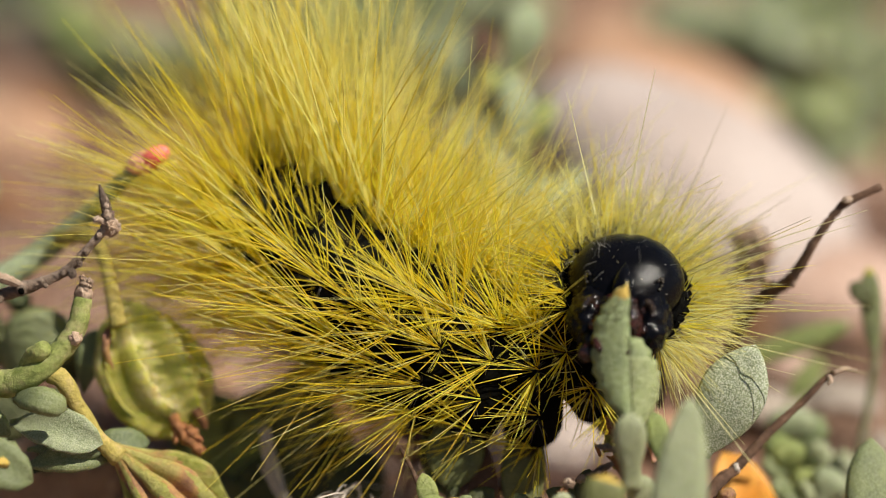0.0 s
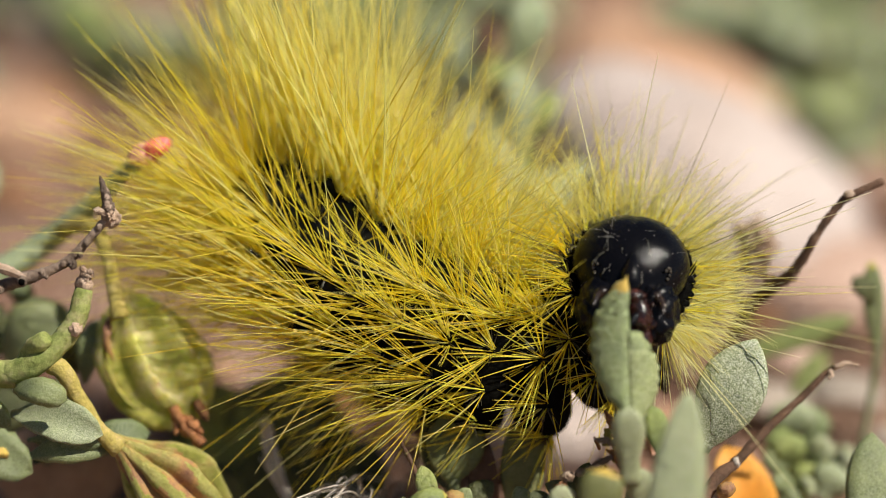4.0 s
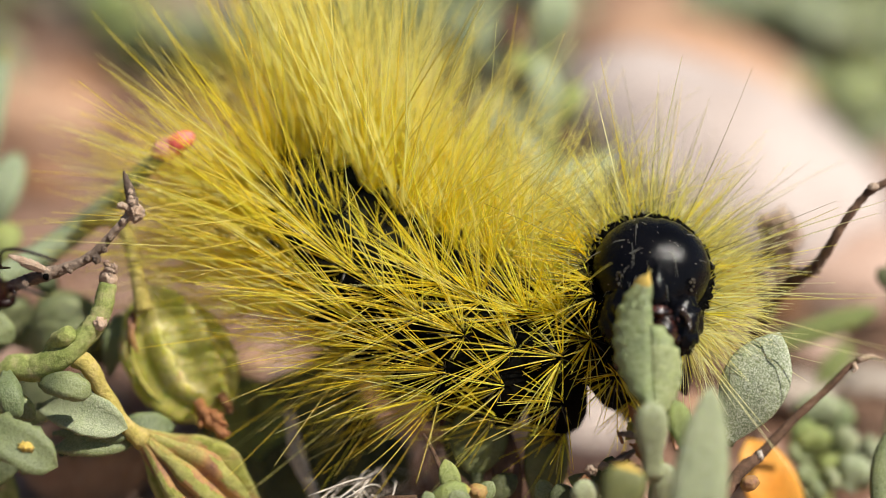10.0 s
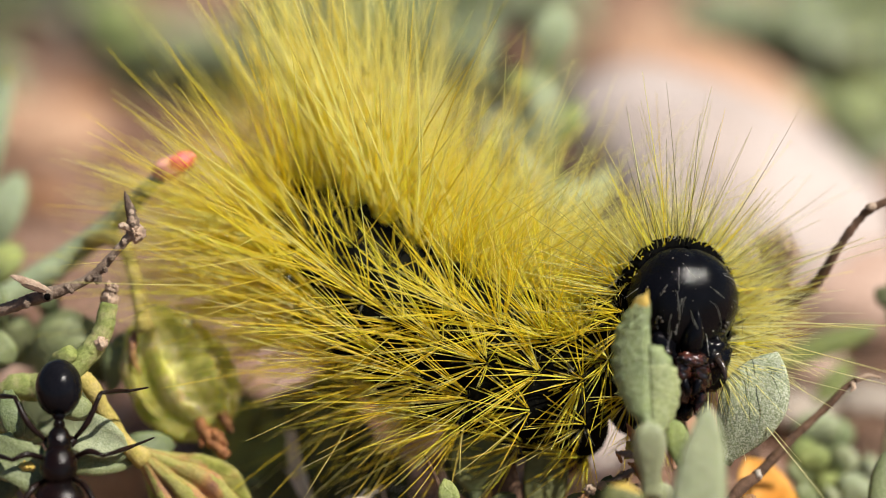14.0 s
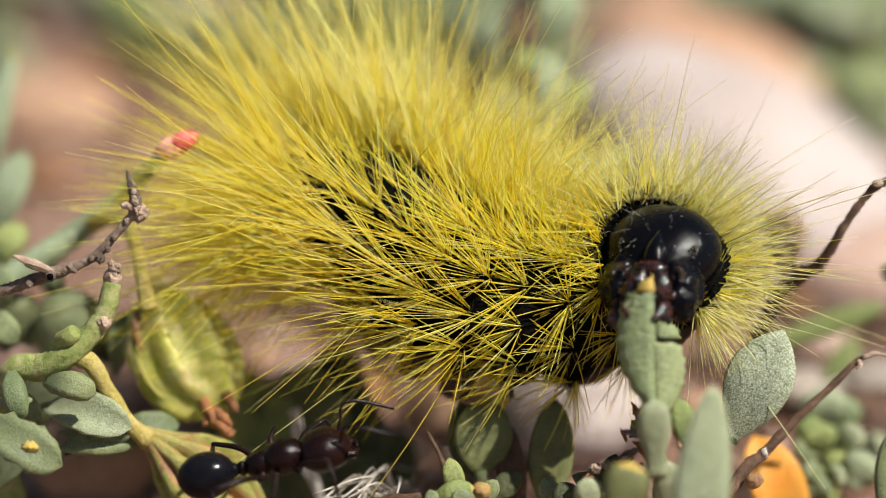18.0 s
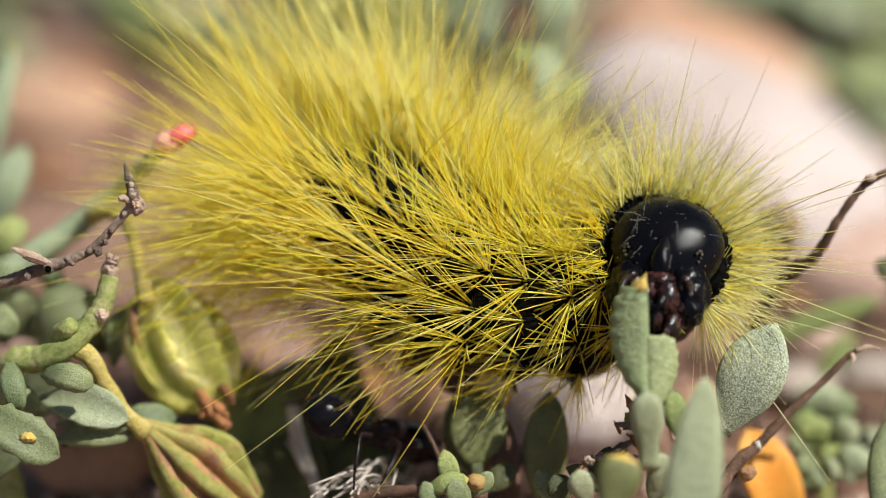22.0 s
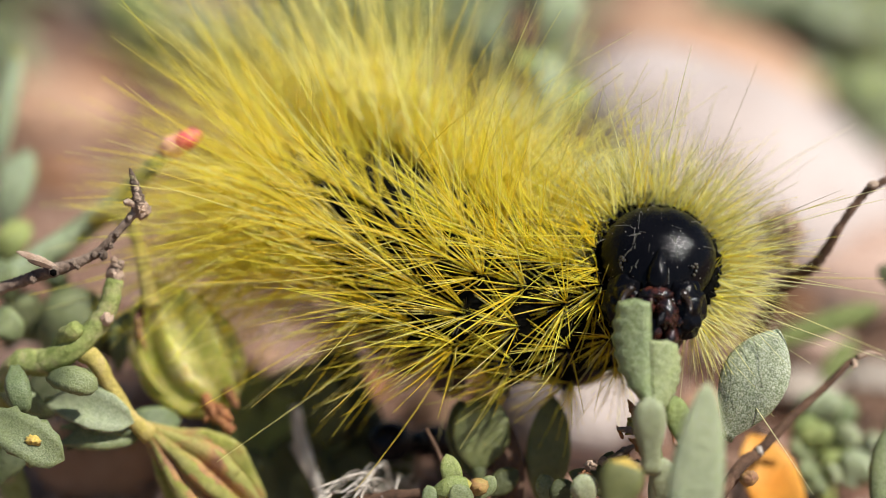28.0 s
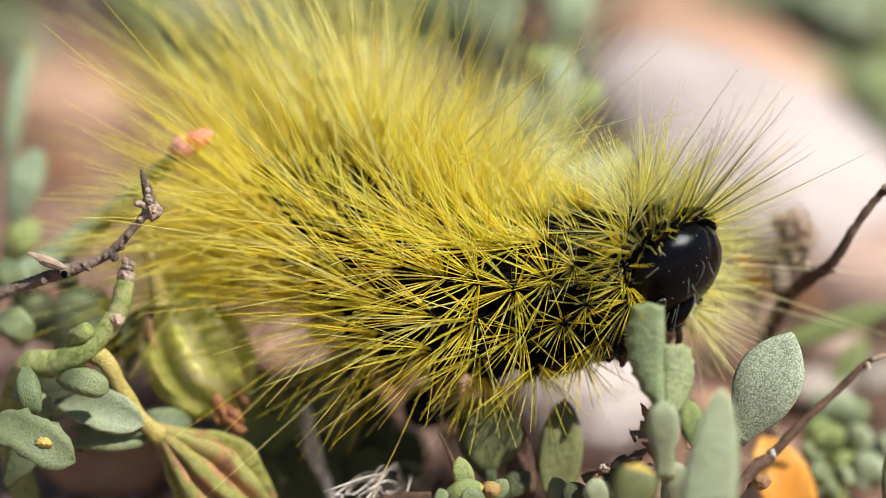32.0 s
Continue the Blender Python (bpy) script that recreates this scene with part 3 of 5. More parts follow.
    for pts, rad, n in (([(345, 705, 2.4), (360, 728, 1.8), (376, 748, 1.6), (398, 768, 1.5)], [0.25, 0.32, 0.26, 0.22], 4), ([(352, 712, 2.4), (352, 738, 1.8), (350, 752, 1.7)], [0.2, 0.18, 0.08], 5), ([(362, 722, 2.0), (380, 732, 1.6), (396, 750, 1.6)], [0.2, 0.25, 0.12], 7)):
        part("withered_tip", tube([at(*p) for p in pts], rad, 18, 9, 0.35, n), WITHER, t, "rusty orange withered flower remains")
    # leaves
    spec = [((60, 640, 6), (165, 530, 6), 130, LEAF, {}), ((10, 600, 8), (60, 545, 8), 110, LEAF, {}), ((190, 660, 4), (215, 548, 4), 46, LEAF, {}),
            ((8, 655, -1), (26, 738, -2), 46, LEAF, dict(thick=0.85, blunt=0.35, fold=0.0, stalk=0.5)), ((70, 672, -1), (158, 692, -2), 52, LEAF, dict(thick=0.85, blunt=0.38, fold=0.0, stalk=0.4)), ((-20, 690, 1), (60, 735, 0), 50, LEAF, {}),
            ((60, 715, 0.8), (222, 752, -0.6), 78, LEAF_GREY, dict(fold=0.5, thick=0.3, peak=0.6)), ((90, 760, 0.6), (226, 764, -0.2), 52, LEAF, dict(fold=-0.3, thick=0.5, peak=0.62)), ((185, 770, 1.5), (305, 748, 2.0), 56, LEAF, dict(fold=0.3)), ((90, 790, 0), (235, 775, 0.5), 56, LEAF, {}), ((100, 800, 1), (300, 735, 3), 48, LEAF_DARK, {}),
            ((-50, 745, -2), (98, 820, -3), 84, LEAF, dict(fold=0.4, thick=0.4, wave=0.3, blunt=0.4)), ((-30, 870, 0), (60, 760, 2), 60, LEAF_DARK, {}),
            ((-40, 560, 3), (20, 600, 2), 60, LEAF, {}), ((20, 470, 8), (100, 500, 7), 44, LEAF, {}), ((60, 470, 8), (110, 415, 7), 30, LEAF_LIME, {}),
            ((-30, 480, 9), (30, 395, 9), 60, LEAF_LIME, {}), ((-20, 420, 11), (30, 265, 12), 66, LEAF_GREY, {}), ((-30, 330, 13), (8, 82, 15), 40, LEAF_GREY, dict(tip_mat=LEAF_BUFF, tip_from=0.9)),
            ((0, 540, 5), (-30, 460, 5), 50, LEAF, {}), ((120, 700, 2), (175, 660, 3), 40, LEAF_DARK, {}), ((110, 560, 8), (60, 460, 9), 40, LEAF, {})]
    # filler leaves behind, mostly dark: their colour paints shade into the gaps
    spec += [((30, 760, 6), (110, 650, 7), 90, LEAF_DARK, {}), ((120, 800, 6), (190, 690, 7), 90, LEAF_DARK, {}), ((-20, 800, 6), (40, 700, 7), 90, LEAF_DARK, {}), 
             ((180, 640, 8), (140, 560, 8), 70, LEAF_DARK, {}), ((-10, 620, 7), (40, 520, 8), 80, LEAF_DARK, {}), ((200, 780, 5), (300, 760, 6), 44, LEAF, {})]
    for i, (b, e, wd, mat, kw) in enumerate(spec):
        leaf_part(t, b, e, wd, mat, seed=i, bow=0.6, twist=0.5, **{"fold": 0.18, "thick": 0.58, "wave": 0.12, **kw})
    part("yellow_spot", blob(at(42, 785, -3.4), (RIGHT * 0.33, UP * 0.24, AWAY * 0.22), 14, 20, 0.7, 3), LEAF_TIP, t)
    # the whole shrublet stands a little behind the twig
    far = 1.0 + 1.9 / DIST
    t.location = (BASE + (t.location * 1000 - BASE) * far) * 0.001
    t.scale = (far, far, far)
    return t


def build_grey_twig():
    g = at(-60, 530, 1)
    t = thing("dry_twig", (g.x, g.y, g.z), "dry grey-brown twig with a withered shoot and leaf scars", "twig")
    part("stick", tube([at(-200, 600, 1), at(-60, 530, 1), at(20, 500, 0.4), at(77, 480, 0), at(130, 462, 0), at(165, 440, 0), at(200, 402, 0), at(231, 368, 0)], [0.40, 0.29, 0.26, 0.31, 0.21, 0.21, 0.18, 0.2], 110, 14, 0.16, 2), TWIG, t)
    part("withered_shoot", tube([at(231, 370, 0), at(229, 350, -0.3), at(223, 325, -0.4), at(214, 297, -0.3)], [0.27, 0.25, 0.2, 0.05], 40, 12, 0.34, 5), TWIG, t)
    part("withered_shoot", tube([at(233, 366, -0.2), at(226, 340, -0.5), at(226, 318, -0.5)], [0.2, 0.15, 0.04], 24, 9, 0.3, 9), CUT, t)
    part("knot", blob(at(235, 370, -0.1), (RIGHT * 0.36, UP * 0.4, AWAY * 0.34), 16, 22, 0.8, 4), CUT, t)
    part("leaf_scar", tube([at(228, 366, -0.2), at(212, 358, -0.5), at(204, 360, -0.6)], [0.18, 0.14, 0.12], 14, 9, 0.35, 7), CUT, t)
    part("leaf_scar", blob(at(77, 482, -0.3), (RIGHT * 0.26, UP * 0.27, AWAY * 0.3), 12, 16, 0.4, 3), TWIG, t)
    part("scar_hollow", blob(at(77, 484, -0.56), (RIGHT * 0.15, UP * 0.16, AWAY * 0.1), 8, 12, 0.3, 3), SKIN, t, "dark hollow of a leaf scar")
    for x, y, q in ((166, 452, 0.2), (150, 452, 0.13), (112, 466, 0.14), (190, 415, 0.13), (212, 386, 0.12), (40, 496, 0.16), (120, 474, 0.11), (180, 436, 0.12)):
        part("leaf_scar", blob(at(x, y, -0.2), (RIGHT * q, UP * q * 1.2, AWAY * q), 10, 14, 0.7, 4), TWIG, t)
    leaf_part(t, (84, 474, -0.4), (10, 446, -0.5), 15, CUT, thick=0.6, wave=0.35, fold=0.2, peak=0.5, n=26, sides=14, seed=5, name="withered_leaf")
    leaf_part(t, (80, 478, -0.5), (30, 462, -0.7), 9, TWIG_BROWN, thick=0.6, wave=0.4, fold=0.2, n=18, seed=6, name="withered_leaf")
    return t


def build_right_twigs():
    g = at(1290, 850, 1)
    t = thing("dry_twig", (g.x, g.y, g.z), "thin reddish brown dry twig with a pale frayed end", "twig")
    part("stick", tube([at(1180, 1010, -1), at(1260, 890, 0.5), at(1310, 822, 1.5), at(1338, 800, 2), at(1400, 735, 2.5), at(1460, 680, 2.5), at(1500, 640, 2.5), at(1520, 628, 2.5)], [0.42, 0.32, 0.29, 0.25, 0.2, 0.17, 0.14, 0.1], 40, 9, 0.14, 3), TWIG_BROWN, t)
    part("frayed_end", tube([at(1512, 632, 2.4), at(1535, 624, 2.3), at(1556, 628, 2.2)], [0.16, 0.12, 0.08], 8, 7, 0.3, 4), CUT, t)
    part("frayed_end", tube([at(1506, 636, 2.4), at(1508, 646, 2.2), at(1503, 652, 2.2)], [0.12, 0.1, 0.06], 6, 6, 0.3, 4), CUT, t)
    part("leaf_scar", blob(at(1339, 799, 1.8), (RIGHT * 0.15, UP * 0.2, AWAY * 0.14), 8, 10, 0.8, 5), FIBRE, t)
    g = at(1370, 520, 7)
    t = thing("dry_twig", (g.x, g.y, 0), "dark brown bent twig with a withered seed head", "twig")
    part("stick", tube([at(1300, 760, 11), at(1320, 620, 9), at(1360, 530, 7), at(1400, 490, 5), at(1440, 462, 4), at(1480, 400, 3), at(1520, 345, 2.6), at(1545, 325, 2.5), at(1600, 300, 2.5)], [0.32, 0.33, 0.36, 0.33, 0.25, 0.20, 0.18, 0.19, 0.17], 70, 10, 0.18, 6), TWIG_BROWN, t)
    part("leaf_scar", blob(at(1540, 324, 2.3), (RIGHT * 0.28, UP * 0.2, AWAY * 0.2), 7, 9, 0.4, 3), CUT, t)
    part("leaf_scar", blob(at(1398, 470, 5), (RIGHT * 0.34, UP * 0.26, AWAY * 0.25), 9, 12, 0.9, 4), CUT, t)
    part("leaf_scar", blob(at(1442, 470, 4), (RIGHT * 0.2, UP * 0.22, AWAY * 0.2), 7, 9, 0.4, 3), CUT, t)
    part("seed_head", blob(at(1374, 412, 9), (RIGHT * 0.8, UP * 1.1, AWAY * 0.8), 26, 34, 1.0, 4.5), CUT, t, "withered grey seed head")
    part("seed_head_stalk", tube([at(1355, 520, 8), at(1348, 470, 9), at(1360, 430, 9)], [0.5, 0.42, 0.4], 10, 8, 0.25, 4), TWIG, t)


def build_bitten_sprig():
    """The sprig whose upright leaf the caterpillar feeds on."""
    root = at(1170, 1010, -1)
    t = thing("feeding_sprig", (root.x, root.y, 0), "frosted grey-green sprig with an upright, partly eaten leaf", "plant")
    stem_part(t, [(1190, 1100, 0), (1180, 960, -0.5), (1165, 860, -0.5), (1150, 780, -1.8), (1145, 715, -3.0)], [22, 20, 16, 13, 12], n=16, knobs=0.05)
    leaf_bitten(t)
    leaf_part(t, (1150, 840, -3.5), (1145, 702, -4.6), 62, LEAF_GREY, thick=0.55, peak=0.7, blunt=0.45, tip_mat=LEAF_TIP, tip_from=0.93, seed=4, stalk=0.6)
    leaf_part(t, (1205, 800, -2.5), (1190, 700, -2.5), 44, LEAF_LIME, thick=0.5, peak=0.65)
    leaf_part(t, (1190, 790, -1), (1205, 735, -1), 30, BUD_PINK, thick=0.5, peak=0.6)
    leaf_part(t, (1280, 780, 0.5), (1374, 582, 0), 122, LEAF_DUST, bow=0.25, thick=0.2, fold=0.04, peak=0.55, blunt=0.75, n=16, sides=16, wave=0.03, normal=-AWAY + UP * 0.25 - RIGHT * 0.2)
    leaf_part(t, (1215, 1000, -6.5), (1253, 676, -7.5), 104, LEAF_PALE, normal=-AWAY + UP * 0.9 + RIGHT * 0.2, thick=0.28, peak=0.42, blunt=0.55, n=20, wave=0.02, stalk=0.5)
    leaf_part(t, (1070, 960, -6), (1108, 812, -6), 82, LEAF_OLIVE, thick=0.5, peak=0.75, blunt=0.45, tip_mat=LEAF_TIP, tip_from=0.88, stalk=0.6)
    leaf_part(t, (1040, 900, -2), (1022, 842, -2.5), 52, LEAF_GREY, thick=0.6, peak=0.6, blunt=0.5)
    leaf_part(t, (1150, 900, -1), (1180, 835, -1.5), 50, LEAF_GREY, thick=0.5, peak=0.6, blunt=0.5)
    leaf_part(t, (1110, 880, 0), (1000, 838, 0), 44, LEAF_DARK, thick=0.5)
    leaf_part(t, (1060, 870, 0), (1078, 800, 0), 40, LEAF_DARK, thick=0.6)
    leaf_part(t, (1090, 900, -2), (1088, 846, -2.4), 34, LEAF_GREY, thick=0.7, blunt=0.45, stalk=0.5)
    leaf_part(t, (1165, 880, -3), (1172, 812, -3.4), 46, LEAF_GREY, thick=0.6, blunt=0.45, stalk=0.5)
    # small dried flower at the stem
    rng = random.Random(19)
    for x, y, dx, dy, wd, mat in ((1122, 742, -16, -34, 0.15, WITHER), (1128, 768, -42, -8, 0.15, TWIG), (1118, 790, -50, 22, 0.13, TWIG), (1126, 800, 6, -48, 0.2, YELLOW_STEM), (1138, 812, -30, -34, 0.16, WITHER), (1144, 836, -44, -14, 0.15, TWIG),
                                  (1106, 806, -30, 6, 0.12, DRY), (1150, 852, 12, -34, 0.2, CUT), (1120, 830, -34, 12, 0.14, WITHER), (1096, 776, -10, -22, 0.08, DRY), (1132, 780, 10, -30, 0.14, POD_RUST)):
        a0, a1 = at(x, y, -1 + rng.uniform(-0.6, 0.6)), at(x + dx, y + dy, -1.2 + rng.uniform(-0.6, 0.6))
        part("dried_flower", tube([a0, (a0 + a1) / 2 + UP * rng.uniform(-0.2, 0.25), a1], [wd, wd * 1.15, wd * 0.2], 14, 8, 0.26, rng.randint(1, 99)), mat, t)
    for x, y, q, mat in ((1040, 826, 0.27, CUT), (1062, 818, 0.2, CUT), (1030, 842, 0.24, DRY), (1100, 800, 0.2, CUT), (1128, 752, 0.2, WITHER), (1112, 836, 0.22, TWIG_BROWN)):
        part("dried_flower", blob(at(x, y, -1.2), (RIGHT * q, UP * q * 0.85, AWAY * q), 14, 18, 0.9, 4), mat, t)
    part("dried_flower", tube([at(1115, 770, -0.6), at(1112, 740, -0.6)], [0.3, 0.16], 8, 8, 0.3, 8), YELLOW_STEM, t)
    part("withered_bud", blob(at(1321, 848, 0.6), (RIGHT * 0.42 + UP * 0.05, UP * 0.36, AWAY * 0.32), 14, 18, 0.25, 3), POD_RUST, t, "rusty brown withered bud")
    return t


CHIPS = []


def leaf_bitten(t):
    """A folded leaf, its left half tall and its right half already gnawed; the tip is in loose bits."""
    def half(y0, y1, left, right, name, mat, wv=0.03, seed=1, n=10):
        rng, rings, sides = random.Random(seed), [], 12
        for i in range(n + 1):
            s = i / n
            y = y0 + (y1 - y0) * s
            xl, xr = left(y), right(y)
            c, hw = (xl + xr) / 2, max((xr - xl) / 2, 1.0) * (1 - 0.6 * s ** 4 if y1 < 480 else 1)
            ring = []
            for j in range(sides):
                a = math.tau * j / sides
                x = c + hw * math.cos(a) * (1 + wv * (rng.random() - 0.5) * 2)
                depth = -3.3 + math.sin(a) * 0.32 + 0.55 * abs((x - 1145) / 60)
                gnaw = 6 * math.sin(x * 0.21 + seed * 1.7) + 4 * math.sin(x * 0.57 + seed) if i == n else (rng.random() - 0.5) * 3
                ring.append(at(x, y + gnaw, depth))
            rings.append(ring)
        return part(name, Shape().rings(rings), mat, t)

    def left(y):
        s = min(max((y - 470) / 260, 0), 1)
        return 1150 - 74 * math.sin(math.pi * min(s * 1.02 + 0.02, 1)) ** 0.55 + 6 * abs(math.sin(y * 0.11))

    def mid(y):
        return 1150 + (y - 600) * 0.03 + (4 if y < 520 else 0)

    def right(y):
        return 1150 + 52 * max(math.sin(math.pi * min(max((y - 560) / 178, 0.02), 0.98)), 0.1) ** 0.6 + 2 * math.sin(y * 0.3)

    body = half(722, 536, left, mid, "leaf", LEAF_FEED, 0.03, n=40)
    half(724, 602, lambda y: mid(y) - 8, right, "leaf_half", LEAF_FEED, seed=2, n=16)
    CHIPS.append(half(541, 515, lambda y: left(y) + 1.5, lambda y: mid(y) - 1, "leaf_bit", LEAF_FEED, seed=3, n=4))
    CHIPS.append(half(520, 498, lambda y: left(y) + 2.5, lambda y: mid(y) - 2, "leaf_bit", LEAF_FEED, seed=4, n=4))
    CHIPS.append(half(503, 474, lambda y: left(y) + 3.5, lambda y: mid(y) - 3, "leaf_bit", LEAF_TIP, seed=5, n=4))
    CHIPS.append(half(607, 575, lambda y: mid(y) - 7, lambda y: right(y) - 2, "leaf_bit", LEAF_FEED, seed=6, n=5))
    return body


def build_low_plants():
    """Low leaves under the caterpillar."""
    root = at(850, 1000, 4)
    t = thing("low_plant", (root.x, root.y, 0), "low olive-green plant with broad dark leaves under the caterpillar", "plant")
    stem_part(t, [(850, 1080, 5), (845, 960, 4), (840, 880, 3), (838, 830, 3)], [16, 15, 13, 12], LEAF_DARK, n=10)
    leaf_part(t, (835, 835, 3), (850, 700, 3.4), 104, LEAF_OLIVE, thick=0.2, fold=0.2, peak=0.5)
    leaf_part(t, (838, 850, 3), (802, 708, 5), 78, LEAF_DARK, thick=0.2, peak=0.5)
    leaf_part(t, (955, 900, 3), (970, 702, 3.4), 80, LEAF_OLIVE, thick=0.2, fold=0.15, peak=0.5)
    leaf_part(t, (900, 930, 2.5), (885, 742, 3.5), 52, TWIG_BROWN, thick=0.35, fold=0.3, peak=0.5, name="dry_leaf")
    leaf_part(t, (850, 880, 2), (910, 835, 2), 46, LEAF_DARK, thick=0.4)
    leaf_part(t, (975, 900, 1), (950, 842, 1), 40, LEAF, thick=0.5)
    leaf_part(t, (805, 900, 0.5), (782, 806, 0), 38, LEAF_LIME, thick=0.35, peak=0.6, bow=0.5)
    leaf_part(t, (742, 885, -0.5), (828, 858, -1), 40, LEAF_LIME, thick=0.4, peak=0.62, bow=0.5, tip_mat=LEAF_BUFF, tip_from=0.9)
    leaf_part(t, (830, 920, -1), (795, 862, -1.5), 46, LEAF, thick=0.4, peak=0.6)
    leaf_part(t, (770, 930, -1), (748, 862, -1), 36, LEAF, thick=0.4, peak=0.6)
    leaf_part(t, (835, 890, 0), (868, 846, 0), 34, LEAF, thick=0.4, peak=0.6)
    leaf_part(t, (1000, 900, 0), (980, 850, 0), 50, LEAF_DARK, thick=0.5)
    stem_part(t, [(790, 860, 1), (765, 800, 1.5), (745, 762, 2)], [6, 4, 3], TWIG_BROWN, "dry_stalk", n=8)
    part("red_bud", blob(at(840, 865, -0.5), (RIGHT * 0.45, UP * 0.4, AWAY * 0.4), 8, 10, 0.35, 3), POD_RUST, t)
    # broad leaves behind; dark greens paint the caterpillar's shade, lime a lit leaf
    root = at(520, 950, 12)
    t = thing("low_plant", (root.x, root.y, 0), "broad-leaved plant behind the pods, dark green with painted-in shade", "plant")
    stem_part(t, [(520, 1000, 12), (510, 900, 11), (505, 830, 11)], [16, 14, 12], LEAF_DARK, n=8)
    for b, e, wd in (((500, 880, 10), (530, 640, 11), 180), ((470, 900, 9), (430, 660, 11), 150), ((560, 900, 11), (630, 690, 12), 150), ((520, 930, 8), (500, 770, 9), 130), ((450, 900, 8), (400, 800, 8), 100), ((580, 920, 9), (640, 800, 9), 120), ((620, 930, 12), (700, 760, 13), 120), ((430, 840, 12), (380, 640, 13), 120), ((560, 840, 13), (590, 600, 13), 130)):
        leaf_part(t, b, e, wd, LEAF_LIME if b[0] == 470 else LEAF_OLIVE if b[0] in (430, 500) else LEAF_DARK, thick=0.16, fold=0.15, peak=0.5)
    # pale dead stalks and matted fibres
    g = at(540, 900, 4)
    t = thing("dead_stalk", (g.x, g.y, 0), "pale bleached forked dead stalk", "stalk")
    part("stalk", tube([at(600, 1060, 6), at(560, 900, 6), at(538, 830, 6.5), at(520, 770, 7), at(508, 722, 7)], [0.28, 0.26, 0.24, 0.22, 0.3], 16, 8, 0.15, 4), FIBRE, t)
    part("stalk", tube([at(545, 860, 6.2), at(520, 820, 6.6), at(502, 745, 7)], [0.14, 0.12, 0.1], 10, 7, 0.15, 5), FIBRE, t)
    part("stalk", tube([at(550, 880, 6.2), at(530, 840, 6.6), at(500, 790, 7)], [0.12, 0.1, 0.08], 10, 7, 0.15, 5), FIBRE, t)
    g = at(650, 900, 1)
    t = thing("fibre_mat", (g.x, g.y, 0), "tangle of white dry plant fibres on a reddish stem", "plant fibre")
    rng = random.Random(12)
    for i in range(16):
        x0, y0 = rng.uniform(540, 700), rng.uniform(862, 898)
        x2, y2 = rng.uniform(640, 765), rng.uniform(828, 885)
        pts = [at(x0, y0, 1), at((x0 + x2) / 2, rng.uniform(820, 900), rng.uniform(2, 8)), at((x0 + 3 * x2) / 4 + rng.uniform(-30, 30), rng.uniform(822, 890), rng.uniform(2, 8)), at(x2, y2, rng.uniform(2, 7))]
        part("fibre", tube(pts, [0.045, 0.035, 0.015], 14, 5, 0.1, i), FIBRE, t)
    part("stem", tube([at(560, 940, 2), at(640, 892, 1.5), at(740, 878, 1), at(860, 888, 1)], [0.32, 0.3, 0.26, 0.2], 16, 9, 0.25, 3), TWIG_BROWN, t)


def build_litter():
    """Dead leaves and bits of twig on the soil."""
    rng = random.Random(41)
    for x, y, ln, wd, mat, label in ((1500, 640, 110, 50, TWIG_BROWN, "dark brown dead leaf on the soil"), (1560, 610, 120, 56, TWIG_BROWN, "dark brown dead leaf on the soil"), (1470, 690, 90, 40, DRY, "rusty brown dead leaf on the soil"), (1545, 668, 120, 22, TWIG, "dry grey-brown bit of twig"),
                                     (30, 60, 150, 90, TWIG_BROWN, "large dark brown dead leaf on the soil"), (120, 160, 140, 60, DRY, "rusty brown dead leaf on the soil"), (60, 330, 120, 50, DRY, "rusty brown dead leaf on the soil"), (620, 700, 110, 60, DRY, "rusty brown dead leaf in the shade"), (700, 640, 120, 60, TWIG_BROWN, "dark brown dead leaf in the shade"),
                                     # the dark leaves among the small plants are added as shade for the gaps
                                     (560, 740, 90, 50, TWIG_BROWN, "dark brown dead leaf in the shade"), (1375, 610, 120, 44, TWIG_BROWN, "dark brown dead leaf on the soil"), (1460, 570, 150, 24, TWIG, "dry grey-brown bit of twig"), (1335, 690, 110, 44, TWIG_BROWN, "dark brown dead leaf behind the dusty leaf"), (1540, 730, 120, 46, TWIG_BROWN, "dark brown leaf added to darken gaps among the small plants"), (1390, 560, 110, 40, DRY, "rusty brown dead leaf on the soil"), (180, 820, 110, 60, TWIG_BROWN, "dark brown dead leaf under the shrublet"), (1240, 640, 90, 26, TWIG, "dry grey-brown bit of twig"), (1500, 735, 130, 60, TWIG_BROWN, "dark brown leaf added to darken gaps among the small plants"), (1545, 790, 140, 70, TWIG_BROWN, "dark brown leaf added to darken gaps among the small plants"), (1415, 660, 90, 40, TWIG_BROWN, "dark brown dead leaf on the soil")):
        p, w = on_ground(x, y)
        t = thing("dead_leaf" if "leaf" in label else "twig_bit", (p.x, p.y, 0), label, "dead leaf" if "leaf" in label else "twig")
        a = rng.uniform(-0.5, 0.5)
        d = Vector((math.cos(a), math.sin(a), 0)) * size(ln / 2, w)
        q = Vector((p.x, p.y, 0.3))
        part("blade" if "leaf" in label else "stick", leaf_shape([q - d, q + Vector((0, 0, size(14, w))), q + d], size(wd / 2, w), Vector((0.2, -0.5, 1)), 0.14 if wd > 30 else 0.8, 0.25 if wd > 30 else 0.0, 0.5, 0.6 if wd > 30 else 0.25, 14, 12, 0.2, int(x)), mat, t)


